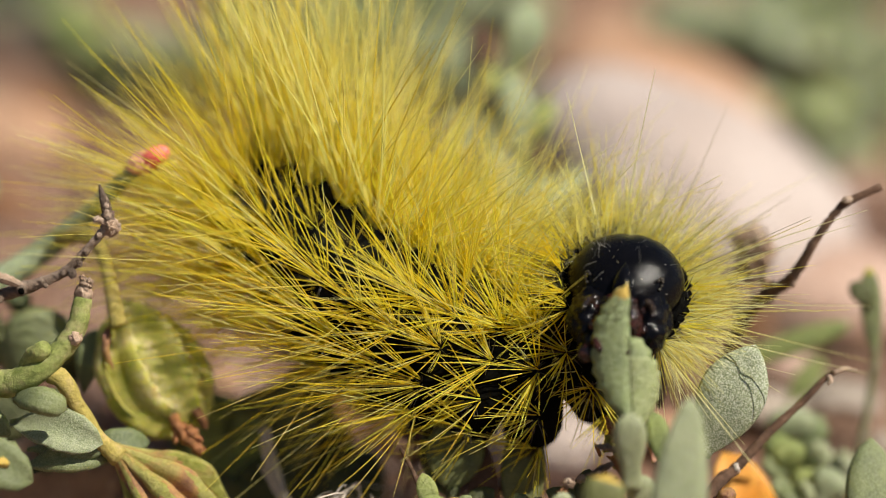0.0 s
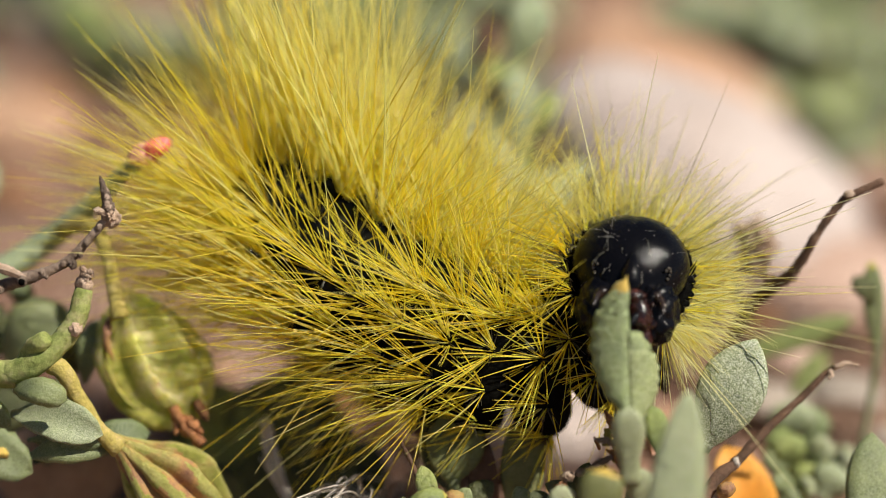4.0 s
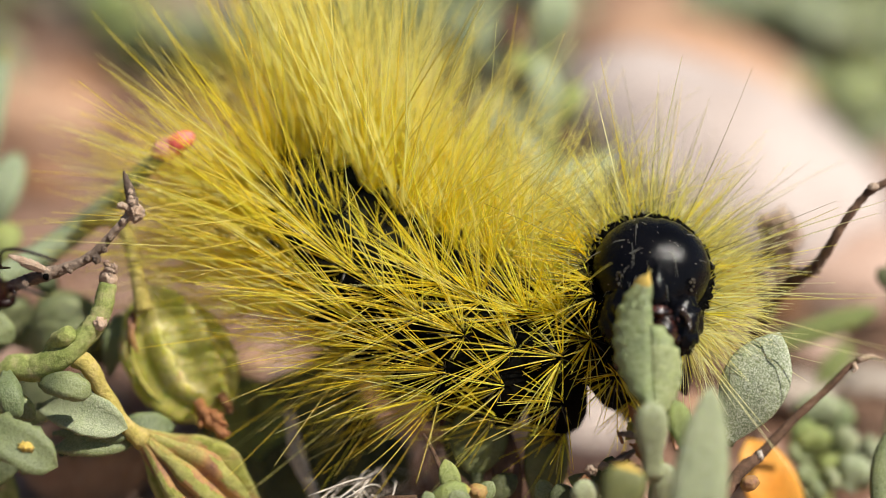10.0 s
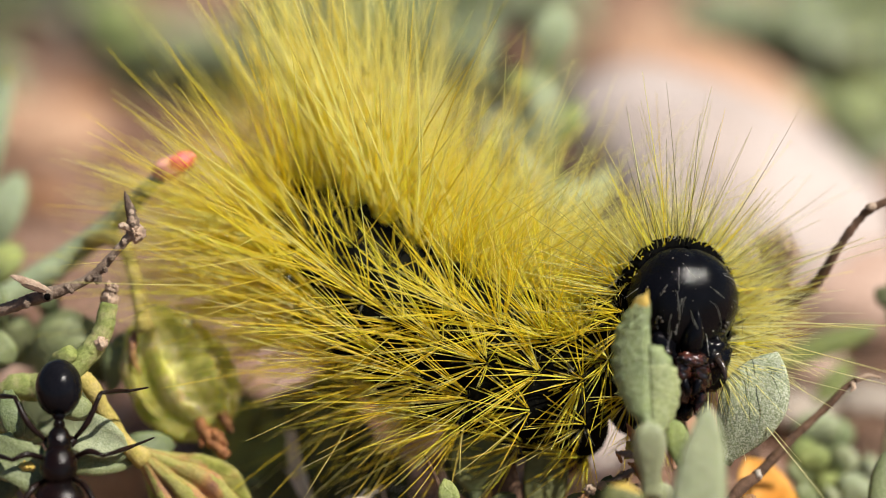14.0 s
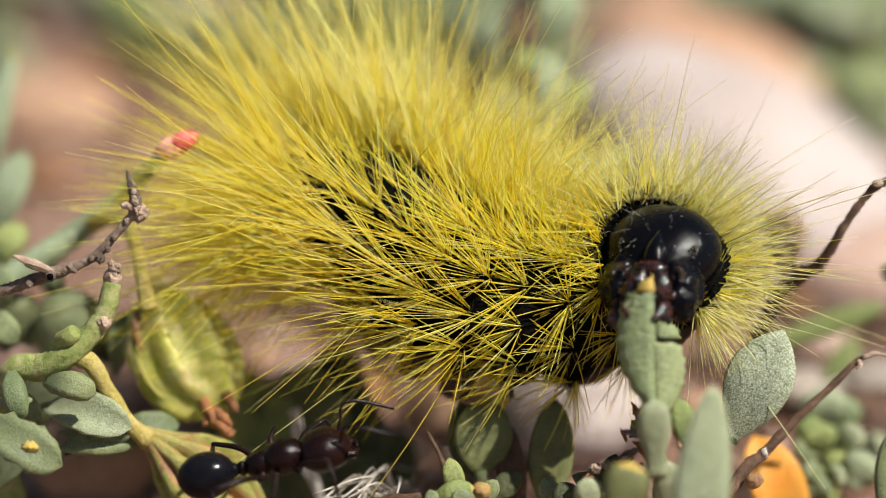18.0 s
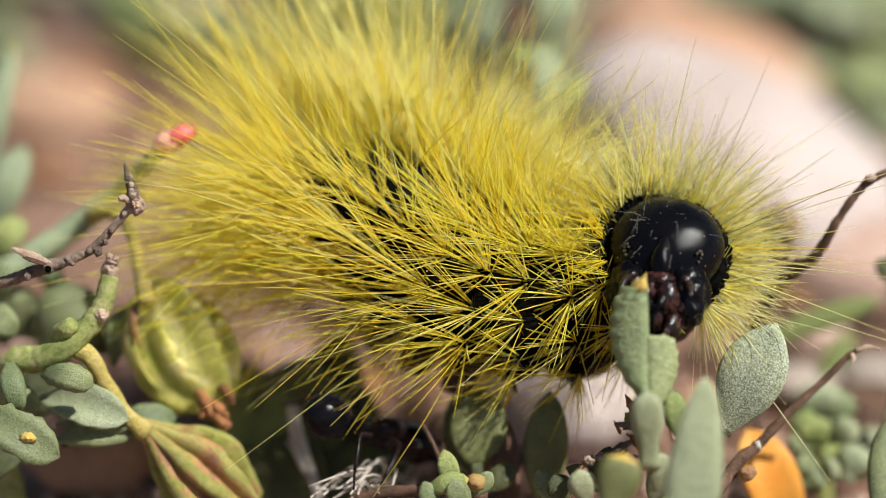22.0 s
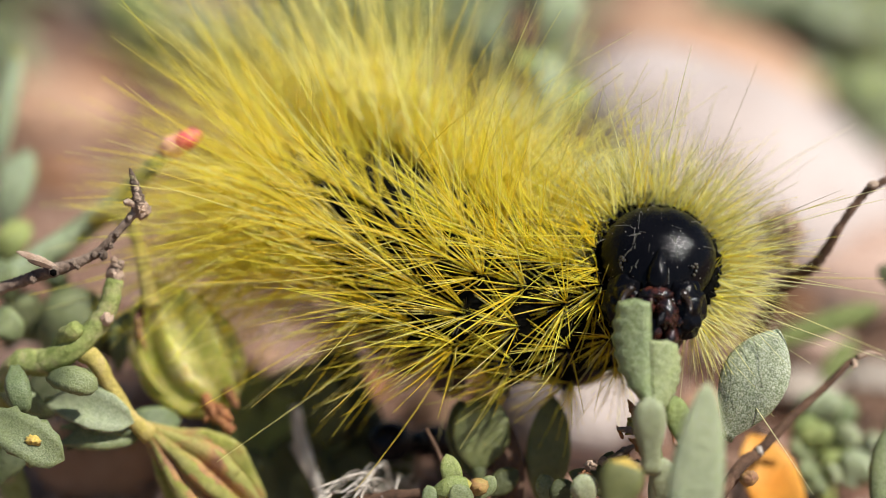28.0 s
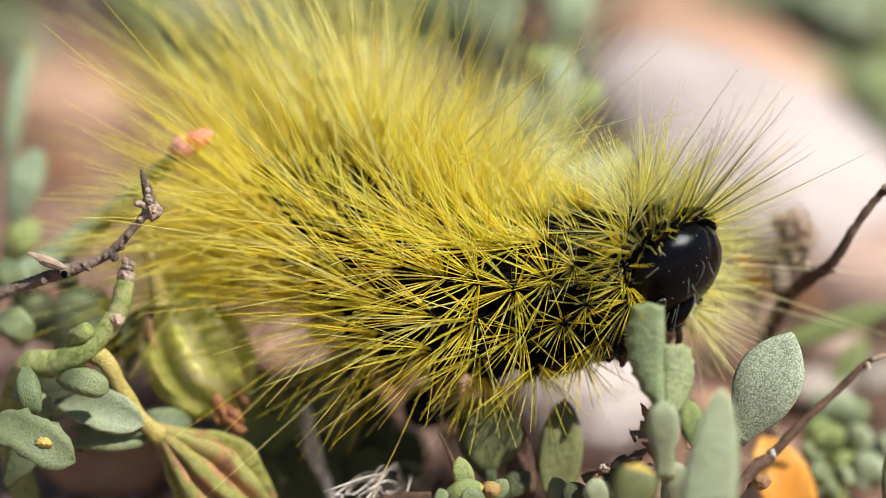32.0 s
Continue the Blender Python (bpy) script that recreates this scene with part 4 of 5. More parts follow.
def build_right_plants():
    g = at(1440, 900, 14)
    t = thing("succulent_sprig", (g.x, g.y, 0), "small succulent sprig with swollen grey-green leaves", "plant")
    stem_part(t, [(1450, 1000, 14), (1450, 860, 14), (1445, 760, 13), (1440, 700, 12)], [16, 15, 14, 10], n=12)
    for b, e, wd, mat in (((1440, 760, 12), (1440, 690, 11), 90, LEAF_GREY), ((1450, 770, 12), (1490, 700, 12), 70, LEAF), ((1430, 790, 11), (1405, 745, 10), 60, LEAF_LIME),
                          ((1435, 810, 10), (1430, 750, 9), 70, LEAF_LIME), ((1455, 800, 11), (1510, 760, 10), 56, LEAF_GREY), ((1440, 800, 10), (1390, 790, 9), 50, LEAF),
                          ((1450, 850, 9), (1405, 825, 8), 44, LEAF), ((1450, 850, 9), (1475, 835, 8), 44, LEAF_GREY), ((1480, 850, 10), (1540, 830, 9), 50, LEAF),
                          ((1490, 860, 9), (1520, 800, 9), 70, LEAF_GREY), ((1450, 860, 10), (1480, 800, 10), 60, LEAF_LIME), ((1420, 870, 8), (1450, 850, 8), 50, LEAF), ((1500, 800, 13), (1560, 790, 13), 60, LEAF_GREY)):
        leaf_part(t, b, e, wd, mat, thick=0.7, peak=0.62, blunt=0.5, stalk=0.5)
    g = at(1560, 950, 2)
    t = thing("succulent_sprig", (g.x, g.y, 0), "fleshy grey-green leaf shoot beside the twig", "plant")
    leaf_part(t, (1575, 1000, 1), (1580, 745, 3), 90, LEAF, thick=0.4, peak=0.6)
    leaf_part(t, (1620, 1000, 1), (1640, 760, 3), 90, LEAF, thick=0.4, peak=0.6)
    g = at(1360, 900, 8)
    t = thing("fallen_petal", (g.x, g.y, 0), "bright orange petal lying behind the twig", "petal")
    leaf_part(t, (1400, 980, 8), (1318, 770, 7), 100, PETAL, thick=0.12, fold=0.2, peak=0.55, blunt=0.5, name="petal", bow=0.8)
    g = at(1460, 650, 16)
    t = thing("grass_blade", (g.x, g.y, 0), "blurred fresh green fleshy blade behind the twig", "plant")
    leaf_part(t, (1310, 622, 15), (1550, 540, 13), 46, LEAF_LIME, thick=0.4, peak=0.6, blunt=0.5)
    leaf_part(t, (1440, 680, 17), (1500, 600, 17), 44, LEAF_LIME, thick=0.3)
    g = at(1570, 560, 12)
    t = thing("curled_leaf", (g.x, g.y, 0), "curled green leaf with a dark tip on a pale stalk", "plant")
    stem_part(t, [(1560, 780, 12), (1580, 680, 11), (1592, 590, 10), (1594, 500, 9)], [6, 6, 7, 7], LEAF_GREY, n=10, knobs=0.08)
    leaf_part(t, (1590, 600, 9.5), (1580, 440, 8.5), 40, LEAF, thick=0.4, peak=0.6, blunt=0.5, tip_mat=LEAF_BUFF, tip_from=0.86)
    leaf_part(t, (1590, 520, 9), (1546, 470, 8.5), 40, LEAF_DARK, thick=0.45, peak=0.6, bow=0.4)
    leaf_part(t, (1580, 470, 9), (1555, 500, 8.5), 30, LEAF_LIME, thick=0.45)
    g = at(1295, 560, 13)
    t = thing("withered_flower", (g.x, g.y, 0), "small orange and pinkish withered flower on a stalk", "flower")
    stem_part(t, [(1330, 780, 14), (1315, 640, 13), (1300, 540, 12.5), (1296, 505, 12)], [6, 6, 5, 7], TWIG, n=10, knobs=0.15)
    leaf_part(t, (1296, 515, 12), (1278, 455, 11.5), 40, PETAL, thick=0.2, fold=0.2, name="petal")
    leaf_part(t, (1298, 515, 12), (1312, 462, 11.5), 36, PETAL, thick=0.2, fold=0.2, name="petal")
    leaf_part(t, (1300, 520, 12), (1345, 505, 11), 34, BUD_PINK, thick=0.25, name="petal")
    leaf_part(t, (1300, 525, 12), (1335, 540, 11), 30, CUT, thick=0.3, wave=0.2, name="petal")


def sprig(x, y, high, seed, mats=(LEAF, LEAF_GREY), wide=60, label="blurred grey-green leafy sprig on the soil", dense=11):
    """A short leafy shoot that stands on the ground behind plan place (x, y); high and wide in plan units."""
    rng = random.Random(seed)
    p, w = on_ground(x, y)
    t = thing("leafy_sprig", (p.x, p.y, 0), label, "plant", "sprigs on the soil")
    hg, wd = size(high, w), size(wide, w)
    lean = Vector((rng.uniform(-0.35, 0.35), rng.uniform(-0.3, 0.3), 1))
    top = p + lean * hg
    part("stem", tube([p - Vector((0, 0, 1)), (p + top) / 2 + Vector((rng.uniform(-1, 1), 0, 0)), top], [wd * 0.09, wd * 0.08, wd * 0.05], 6, 7), STEM, t)
    for i in range(dense):
        s = (i + 1) / dense
        q = p + lean * hg * s
        for k in range(2):
            a = i * 1.57 + k * math.pi + rng.uniform(-0.4, 0.4)
            d = Vector((math.cos(a), math.sin(a), 0.15 + 0.8 * s)).normalized()
            ln = wd * rng.uniform(0.75, 1.2)
            nrm = Vector((-math.cos(a) * 0.3 + 0.2, -math.sin(a) * 0.3 - 0.6, 1))
            part("leaf", leaf_shape([q, q + d * ln * 0.5, q + d * ln - Vector((0, 0, ln * 0.1))], ln * rng.uniform(0.28, 0.42), nrm, 0.3, 0.1, n=5, sides=8, seed=seed * 31 + i), rng.choice(mats), t)
    return t


def build_background_plants():
    places = [(250, 120, 70, 70), (330, 130, 80, 80), (430, 150, 90, 80), (540, 110, 80, 80), (640, 130, 110, 90), (760, 120, 80, 80), (840, 150, 90, 70), (935, 210, 110, 70), (975, 200, 110, 70),
              (1020, 200, 60, 50), (860, 320, 100, 70), (930, 330, 90, 60), (1000, 350, 100, 60), (1060, 330, 100, 60), (1430, 100, 60, 90), (1440, 170, 110, 90), (1500, 190, 110, 90),
              (1545, 190, 110, 90), (1590, 150, 90, 100), (1530, 80, 70, 90), (200, 60, 60, 80), (-40, 150, 80, 80), (960, 20, 50, 80), (700, 30, 60, 90), (480, 30, 60, 90), (1040, 450, 90, 50),
              (960, 450, 100, 60), (880, 420, 100, 60), (600, 300, 90, 70), (740, 330, 90, 70), (1090, 400, 80, 45), (1480, 30, 50, 90), (1440, 240, 80, 80), (1500, 265, 80, 80), (1560, 240, 80, 80), (1250, 60, 60, 90), (1340, 80, 60, 90), (1400, 60, 60, 90)]
    # a nearer sage-green shoot that rises behind the caterpillar
    y = 0.0
    while on_ground(985, y)[1] > 19:
        y += 5
    p, w = on_ground(985, y)
    t = thing("leafy_shoot", (p.x, p.y, 0), "upright sage-green leafy shoot rising behind the caterpillar", "plant")
    stem_part(t, [(985, y + 40, w), (990, y - 120, w), (975, 330, w), (970, 180, w), (960, 60, w)], [12, 11, 9, 8, 6], n=14)
    for b, e, wd, mat in (((970, 240, w), (950, 92, w), 58, LEAF_PALE), ((975, 230, w), (1022, 140, w), 46, LEAF_LIME), ((985, 410, w - 2), (1012, 275, w - 2), 76, LEAF_PALE), ((970, 360, w), (912, 225, w), 52, LEAF_GREY), ((980, 380, w), (1082, 262, w), 50, LEAF_PALE),
                          ((965, 160, w), (895, 80, w + 1), 44, LEAF_LIME), ((962, 90, w), (985, -30, w), 74, LEAF_PALE), ((985, 450, w), (905, 350, w), 60, LEAF_GREY)):
        leaf_part(t, b, e, wd, mat, thick=0.3, fold=0.12, bow=0.4, wave=0.06)
    for b, e, wd in (((915, 150, w + 3), (898, 0, w + 3), 56), ((975, 270, w + 1), (1000, 215, w + 1), 40)):
        leaf_part(t, b, e, wd, TWIG_BROWN, thick=0.3, fold=0.3, wave=0.3, name="dry_leaf")
    for i, (x, y, hg, wd) in enumerate(places):
        mats = (LEAF_LIME, LEAF_GREY, LEAF_GREY) if x > 1300 else (LEAF_PALE, LEAF_GREY, LEAF_PALE) if x > 780 else (LEAF, LEAF_GREY) if i % 4 else (LEAF_LIME, LEAF)
        sprig(x, y, hg, 100 + i, mats, wd)
    rng = random.Random(77)
    for i in range(22):
        sprig(rng.uniform(-500, 2100), rng.uniform(-90, 20), 80, 300 + i, (LEAF, LEAF_GREY), 90)


# ---- the caterpillar ----
# Spine from tail to head in plan places with the turn of the back towards the eye (degrees).
REST = [(205, 240, 10.5, 26), (305, 192, 9.8, 26), (412, 230, 8.6, 26), (548, 364, 7.0, 25), (698, 504, 5.6, 25), (860, 598, 4.6, 23), (996, 628, 4.4, 14), (1090, 566, 4.2, 0), (1154, 485, 0.6, -10)]
ARCHED = [(265, 368, 9.5, 0), (380, 334, 9, 0), (505, 342, 8, 0), (630, 390, 6.8, 2), (752, 467, 5.4, 6), (872, 531, 4.6, 10), (1000, 548, 4.4, 14), (1112, 512, 4.2, 12), (1176, 470, 0.6, 8)]
TURNED = [(250, 394, 9.5, 8), (360, 358, 9, 8), (490, 370, 7.8, 8), (610, 442, 6.4, 10), (730, 505, 5.0, 13), (850, 524, 4.2, 12), (950, 510, 3.6, 10), (1065, 472, 2.8, 8), (1176, 455, 0.8, 8)]
# The head: seconds, plan place, nod.
HEAD = [(0, 1143, 475, 0), (0.5, 1143, 476, 5), (1, 1151, 457, 10), (1.5, 1161, 459, 15), (2, 1131, 442, -5), (2.5, 1147, 458, 0), (3, 1141, 455, 5), (3.5, 1146, 458, 5), (5.5, 1166, 457, 30), (6, 1169, 460, 35), (6.5, 1166, 458, 35), (7, 1169, 464, 40), (7.5, 1179, 468, 45), (8, 1162, 492, 20), (8.5, 1144, 478, 20), (9, 1154, 479, 25), (9.5, 1145, 476, 15), (10, 1147, 476, 20), (10.5, 1149, 476, 20), (11, 1151, 473, 22)]
HEAD += [(11.5, 1144, 472, 25), (12, 1162, 466, 28), (12.5, 1169, 470, 35), (13, 1178, 477, 42), (13.5, 1192, 471, 48), (14, 1203, 495, 42), (14.5, 1163, 489, 20), (16.5, 1152, 451, -8), (17, 1174, 455, 5), (17.5, 1174, 464, 3), (18, 1161, 449, -3), (18.5, 1174, 454, 0), (19, 1186, 466, 12), (19.5, 1195, 473, 15), (20, 1181, 476, 18), (20.5, 1187, 476, 25), (21, 1172, 447, 5), (21.5, 1172, 449, 8), (22, 1177, 453, 10), (22.5, 1181, 470, 20)]
HEAD += [(23, 1183, 468, 25), (23.5, 1192, 472, 30), (24, 1184, 469, 22), (24.5, 1167, 453, 10), (25, 1151, 449, 8), (25.5, 1157, 455, 8), (27.5, 1142, 466, 15), (28, 1157, 460, 15), (28.5, 1152, 461, 20), (29, 1148, 463, 20), (29.5, 1151, 463, 22), (30, 1154, 470, 25), (30.2, 1195, 485, 30), (30.4, 1192, 477, 32), (30.6, 1200, 460, 30), (30.8, 1166, 480, 30), (31, 1167, 467, 28), (31.2, 1157, 468, 28), (31.5, 1163, 459, 26), (32, 1155, 466, 26)]
RADII = [2.85, 3.15, 3.45, 3.65, 3.8, 3.9, 3.9, 3.85, 3.75, 3.5, 3.0, 2.2]
STEP = 1.95


def mixed(t):
    """Weights of the three postures."""
    keys = ((0, (1, 0, 0)), (16.5, (1, 0, 0)), (16.65, (0.55, 0.45, 0)), (16.8, (0, 1, 0)), (30.0, (0, 1, 0)), (30.1, (0, 0.45, 0.55)), (30.2, (0, 0, 1)), (32, (0, 0, 1)))
    for (a, u), (b, v) in zip(keys, keys[1:]):
        if a <= t <= b:
            s = (t - a) / (b - a)
            return [p + (q - p) * s for p, q in zip(u, v)]
    return keys[-1][1]


def head_at(t):
    for a, b in zip(HEAD, HEAD[1:]):
        if a[0] <= t <= b[0]:
            s = (t - a[0]) / (b[0] - a[0])
            return [p + (q - p) * s for p, q in zip(a[1:], b[1:])]
    return HEAD[-1][1:]


def spine(t):
    wts, (hx, hy, nod) = mixed(t), head_at(t)
    pts = [[sum(w * post[i][k] for w, post in zip(wts, (REST, ARCHED, TURNED))) for k in range(4)] for i in range(9)]
    dx, dy = hx - pts[-1][0], hy - pts[-1][1]
    for i, f in ((8, 1.0), (7, 0.72), (6, 0.42), (5, 0.2), (4, 0.08)):
        pts[i][0] += dx * f
        pts[i][1] += dy * f
    return pts


def body_poses(t):
    """Poses of the twelve segments in millimetres, from the neck to the tail."""
    pts = spine(t)
    step = sum(w * u for w, u in zip(mixed(t), (STEP, 1.80, 1.76)))
    line = curve([at(*p[:3]) for p in pts], 160)
    rolls = np.interp(np.linspace(0, 8, 161), range(9), [p[3] for p in pts])
    line, rolls = line[::-1], rolls[::-1]
    run, out, k = 0.0, [], 0
    for i in range(1, 161):
        run += (line[i] - line[i - 1]).length
        if k < 12 and run >= step * (k + 1) + 0.1:
            ahead = (line[max(i - 9, 0)] - line[min(i + 9, 160)]).normalized()
            r = radians(float(rolls[i]))
            x, z, y = frame_of(ahead, Vector((0, -math.sin(r), math.cos(r))))
            m = Matrix((x, -y, z)).transposed()
            if m.determinant() < 0:
                m = Matrix((x, y, z)).transposed()
            out.append((line[i], m))
            k += 1
    while len(out) < 12:
        p, m = out[-1]
        out.append((p - m.col[0] * step, m))
    return out


def head_pose(t):
    hx, hy, nod = head_at(t)
    a, b, c = mixed(t)
    late = max(0.0, min(1.0, (t - 23.5) / 3.5))
    turn = radians(a * (nod * 0.6 - 8) + b * (nod * 0.5 - 14 + 6 * late) + c * 42)
    lift = radians(58 - nod - 60 * c)
    x = Vector((math.sin(turn) * math.cos(lift), -math.cos(turn) * math.cos(lift), math.sin(lift)))
    lean = Vector((0.10, 0.35, 1.0))
    x, z, y = frame_of(x, lean)
    m = Matrix((x, -y, z)).transposed()
    if m.determinant() < 0:
        m = Matrix((x, y, z)).transposed()
    return at(hx, hy, 0.6), m


def pose_of(p, m, origin):
    out = m.to_4x4()
    out.translation = (p - origin) * 0.001
    return out


WARTS = ((16, 0.8), (42, 1.0), (70, 1.0), (98, 1.0), (124, 0.85), (148, 0.6))


CHEST = ((16, 0.8), (50, 1.0), (84, 1.0), (120, 0.9))
COLLAR = tuple((d, 1.0) for d in (8, 26, 44, 62, 80, 98, 116, 136, 156))


def segment_mesh(k):
    r, half, n, sides = RADII[k], STEP * 0.68, 10, 40
    ahead, behind = RADII[max(k - 1, 0)], RADII[min(k + 1, 11)]
    shape, rings = Shape(), []
    for i in range(n + 1):
        s = i / n * 2 - 1
        base = r + ((ahead - behind) * 0.25) * s
        w = base * (0.80 + 0.20 * (1 - s * s) ** 0.5)
        if k == 11 and s < 0:
            w *= (1 - s * s) ** 0.5 * 0.95 + 0.05
        ring = []
        for j in range(sides):
            a = math.tau * j / sides
            deg = abs((math.degrees(a) + 180) % 360 - 180)
            wart = sum(0.09 * g * math.exp(-((deg - c) / 9) ** 2 - (s / 0.4) ** 2) for c, g in (CHEST if 0 < k < 4 else WARTS))
            f = w * (1 + wart + 0.03 * noise.noise(Vector((a * 2, s * 2, k))))
            ring.append(Vector((s * half, -f * math.sin(a), f * math.cos(a) * 0.96)))
        rings.append(ring)
    shape.rings(rings)
    for q in range(n * sides):
        a = ((q % sides) + 0.5) * 360 / sides
        if min(a, 360 - a) < 34 and k > 4:
            shape.m[q] = 1
    return shape


def tuft_shape(k, deg, sign, gain, rng):
    """The bristles of one wart, from its foot: short stars at the chest, a high brush along the back, long hairs swept back on the flank."""
    a = radians(deg) * sign
    normal = Vector((0, -math.sin(a), math.cos(a)))
    base = Vector((0, 0, 0))
    shape, back = Shape(), Vector((-1, 0, 0))
    near = sign > 0
    if k == 0:
        up = math.cos(a)
        setae(shape, rng, base, normal, Vector((1, 0, 0)), 8, 3.2 + 0.9 * up, 0.8, 0.1, 0.022, 0.02, 0.08, 0)
        side = near and 35 < deg < 110
        setae(shape, rng, base, normal, Vector((1, 0, 0)), 12 if side else 26, (2.3 if side else 3.4) + 0.9 * up, 0.9, 0.1, 0.030 if side else 0.021, 0.02, 0.09, 0 if side else 1)
        setae(shape, rng, base, normal, Vector((1, 0, 0)), 3, 3.4, 0.9, 0.1, 0.020, 0.02, 0.09, 3)
        setae(shape, rng, normal * -0.06, normal, Vector((1, 0, 0)), 14, 0.8, 1.2, 0.3, 0.024, 0.0, 0.08, 2, 3)
        if not near:
            setae(shape, rng, base, normal, Vector((1, 0, 0)), 72 if deg > 50 else 24, 3.7, 0.95, 0.15, 0.022, 0.02, 0.09, 1)
            setae(shape, rng, base, normal, Vector((1, 0, -0.6)), 3 if 70 < deg < 120 else 1, 8.0, 0.5, 0.5, 0.034, 0.03, 0.08, 1)
        return shape
    if deg < 30 or not near and deg < 90:
        # the brush along the back, tilted away from the bare stripe
        tilt = radians((-deg - (20 if k < 8 else 28)) if not near else 22 if 2 < k < 7 else -2)
        lift = Vector((0, -math.sin(tilt), math.cos(tilt)))
        high = (0, 2.6, 3.2, 4.4, 5.6, 6.2, 6.6, 6.8, 6.9, 6.8, 6.6, 6.4)[k]
        lean = (0, 0.0, 0.0, 0.05, 0.1, 0.12, 0.15, 0.2, 0.25, 0.35, 0.5, 0.8)[k]
        if near:
            full = 1 < k < 7
            setae(shape, rng, base, lift, back, 46 if full else 9, high * (0.8 if full else 0.5), 0.9 if full else 1.0, 0.6, 0.027, 0.0, 0.1, 0)
            setae(shape, rng, base, lift, back, 10 if full else 2, high * 0.95, 0.7, 0.3, 0.025, 0.0, 0.1, 1)
            setae(shape, rng, base, lift, back, 3 if full else 1, high * 1.3, 0.5, 0.05, 0.025, 0.0, 0.15, 1)
            setae(shape, rng, base, lift, back, 12, 0.9, 1.2, 0.2, 0.028, 0.0, 0.05, 2, 3)
            return shape
        setae(shape, rng, base, lift, back, int(36 * gain), high * 0.6, 0.85, lean, 0.031, 0.0, 0.12, 0)
        setae(shape, rng, base, lift, back, int(22 * gain), high * 0.86, 0.66, lean, 0.032, 0.0, 0.10, 0)
        setae(shape, rng, base, lift, back, int(12 * gain), high * 1.1, 0.75, lean, 0.034, 0.0, 0.12, 1)
        setae(shape, rng, base, lift, back, 5, high * 1.45, 0.75, lean * 0.5, 0.030, 0.0, 0.15, 1)
        setae(shape, rng, base, lift, back, 14, 0.9, 1.2, 0.2, 0.028, 0.0, 0.05, 2, 3)
        if 1 < k < 8:
            setae(shape, rng, base, lift, Vector((1, 0, 0)), 9, (0, 0, 6.5, 7.5, 8.5, 9.0, 9.5, 9.5)[k], 0.6, 0.3, 0.030, 0.0, 0.16, 1)
        if k > 7:
            setae(shape, rng, base, lift, back, 22, 11.5, 0.8, lean + 0.35, 0.050, 0.0, 0.22, 1)
        if k > 8:
            setae(shape, rng, base, lift, back, 7, 12.5, 0.8, lean + 0.9, 0.060, 0.0, 0.22, 1)
        return shape
    if k < 5:
        # flat stars on the bare black flank
        long = (0, 1.9, 2.2, 2.7, 3.5)[k] * (1.0 if deg < 90 else 1.15 if k < 4 else 0.85)
        down = Vector((-0.4, 0, -1)) if deg > 60 and k < 3 else Vector((-1, 0, -0.35)) if deg > 60 else back
        comb = (0, 0.22, 0.22, 0.5, 0.75)[k]
        many = (34 if k > 1 else 18) if deg < 60 else 19 if k < 3 else 27
        loose = 0.14 if k < 3 else 0.35
        setae(shape, rng, base, normal, down, many, long * (1.4 if deg < 60 else 1.0), 1.25, comb, 0.034, 0.02, 0.07, 0, 5, loose)
        setae(shape, rng, base, normal, down, 6, long * 1.25, 1.3, comb, 0.034, 0.02, 0.07, 1, 5, loose)
        setae(shape, rng, base, normal, back, 26, 0.95, 1.3, 0.1, 0.038, 0.0, 0.05, 2, 3, 0.2)
        return shape
    long = (0, 0, 0, 0, 0, 4.8, 5.5, 6.1, 6.8, 7.5, 8.0, 8.2)[k]
    lean = (0, 0, 0, 0, 0, 0.8, 0.9, 0.95, 0.95, 1.0, 1.0, 0.9)[k]
    count, spread = 24, 1.0
    if deg < 60:
        long, count, lean = long * 0.78, (42 if k < 7 else 21), lean * 0.85
    elif deg < 90:
        count, lean = 30, lean * 1.1
    else:
        long, count, lean = long * 1.08, (27 if k < 9 else 12) if deg < 110 else (11 if k < 8 else 5), lean * (0.75 if k < 8 else 1.2)
    if k > 9:
        count, spread = int(count * 1.3), 1.2
    if deg > 110 and k < 8:
        long *= 0.6
    if not near:
        count, long, spread = 70, 7.5, 1.15
    setae(shape, rng, base, normal, back, int(count * 0.66 * gain) + 2, long, spread, lean, 0.0305, 0.02, 0.07, 0)
    setae(shape, rng, base, normal, back, int(count * 0.42), long * 1.12, spread, lean, 0.0305, 0.02, 0.08, 1)
    setae(shape, rng, base, normal, back, 14, 1.0, 1.2, lean * 0.5, 0.032, 0.0, 0.05, 2, 3)
    if k > 8:
        setae(shape, rng, base, normal, back, 3, 9.0, 0.95, lean * 0.6, 0.03, 0.0, 0.25, 1)
        if near and deg > 60:
            setae(shape, rng, base, normal, Vector((-1, 0, -0.55)), 16, 8.5, 1.0, 1.0, 0.045, 0.02, 0.12, 0)
    return shape


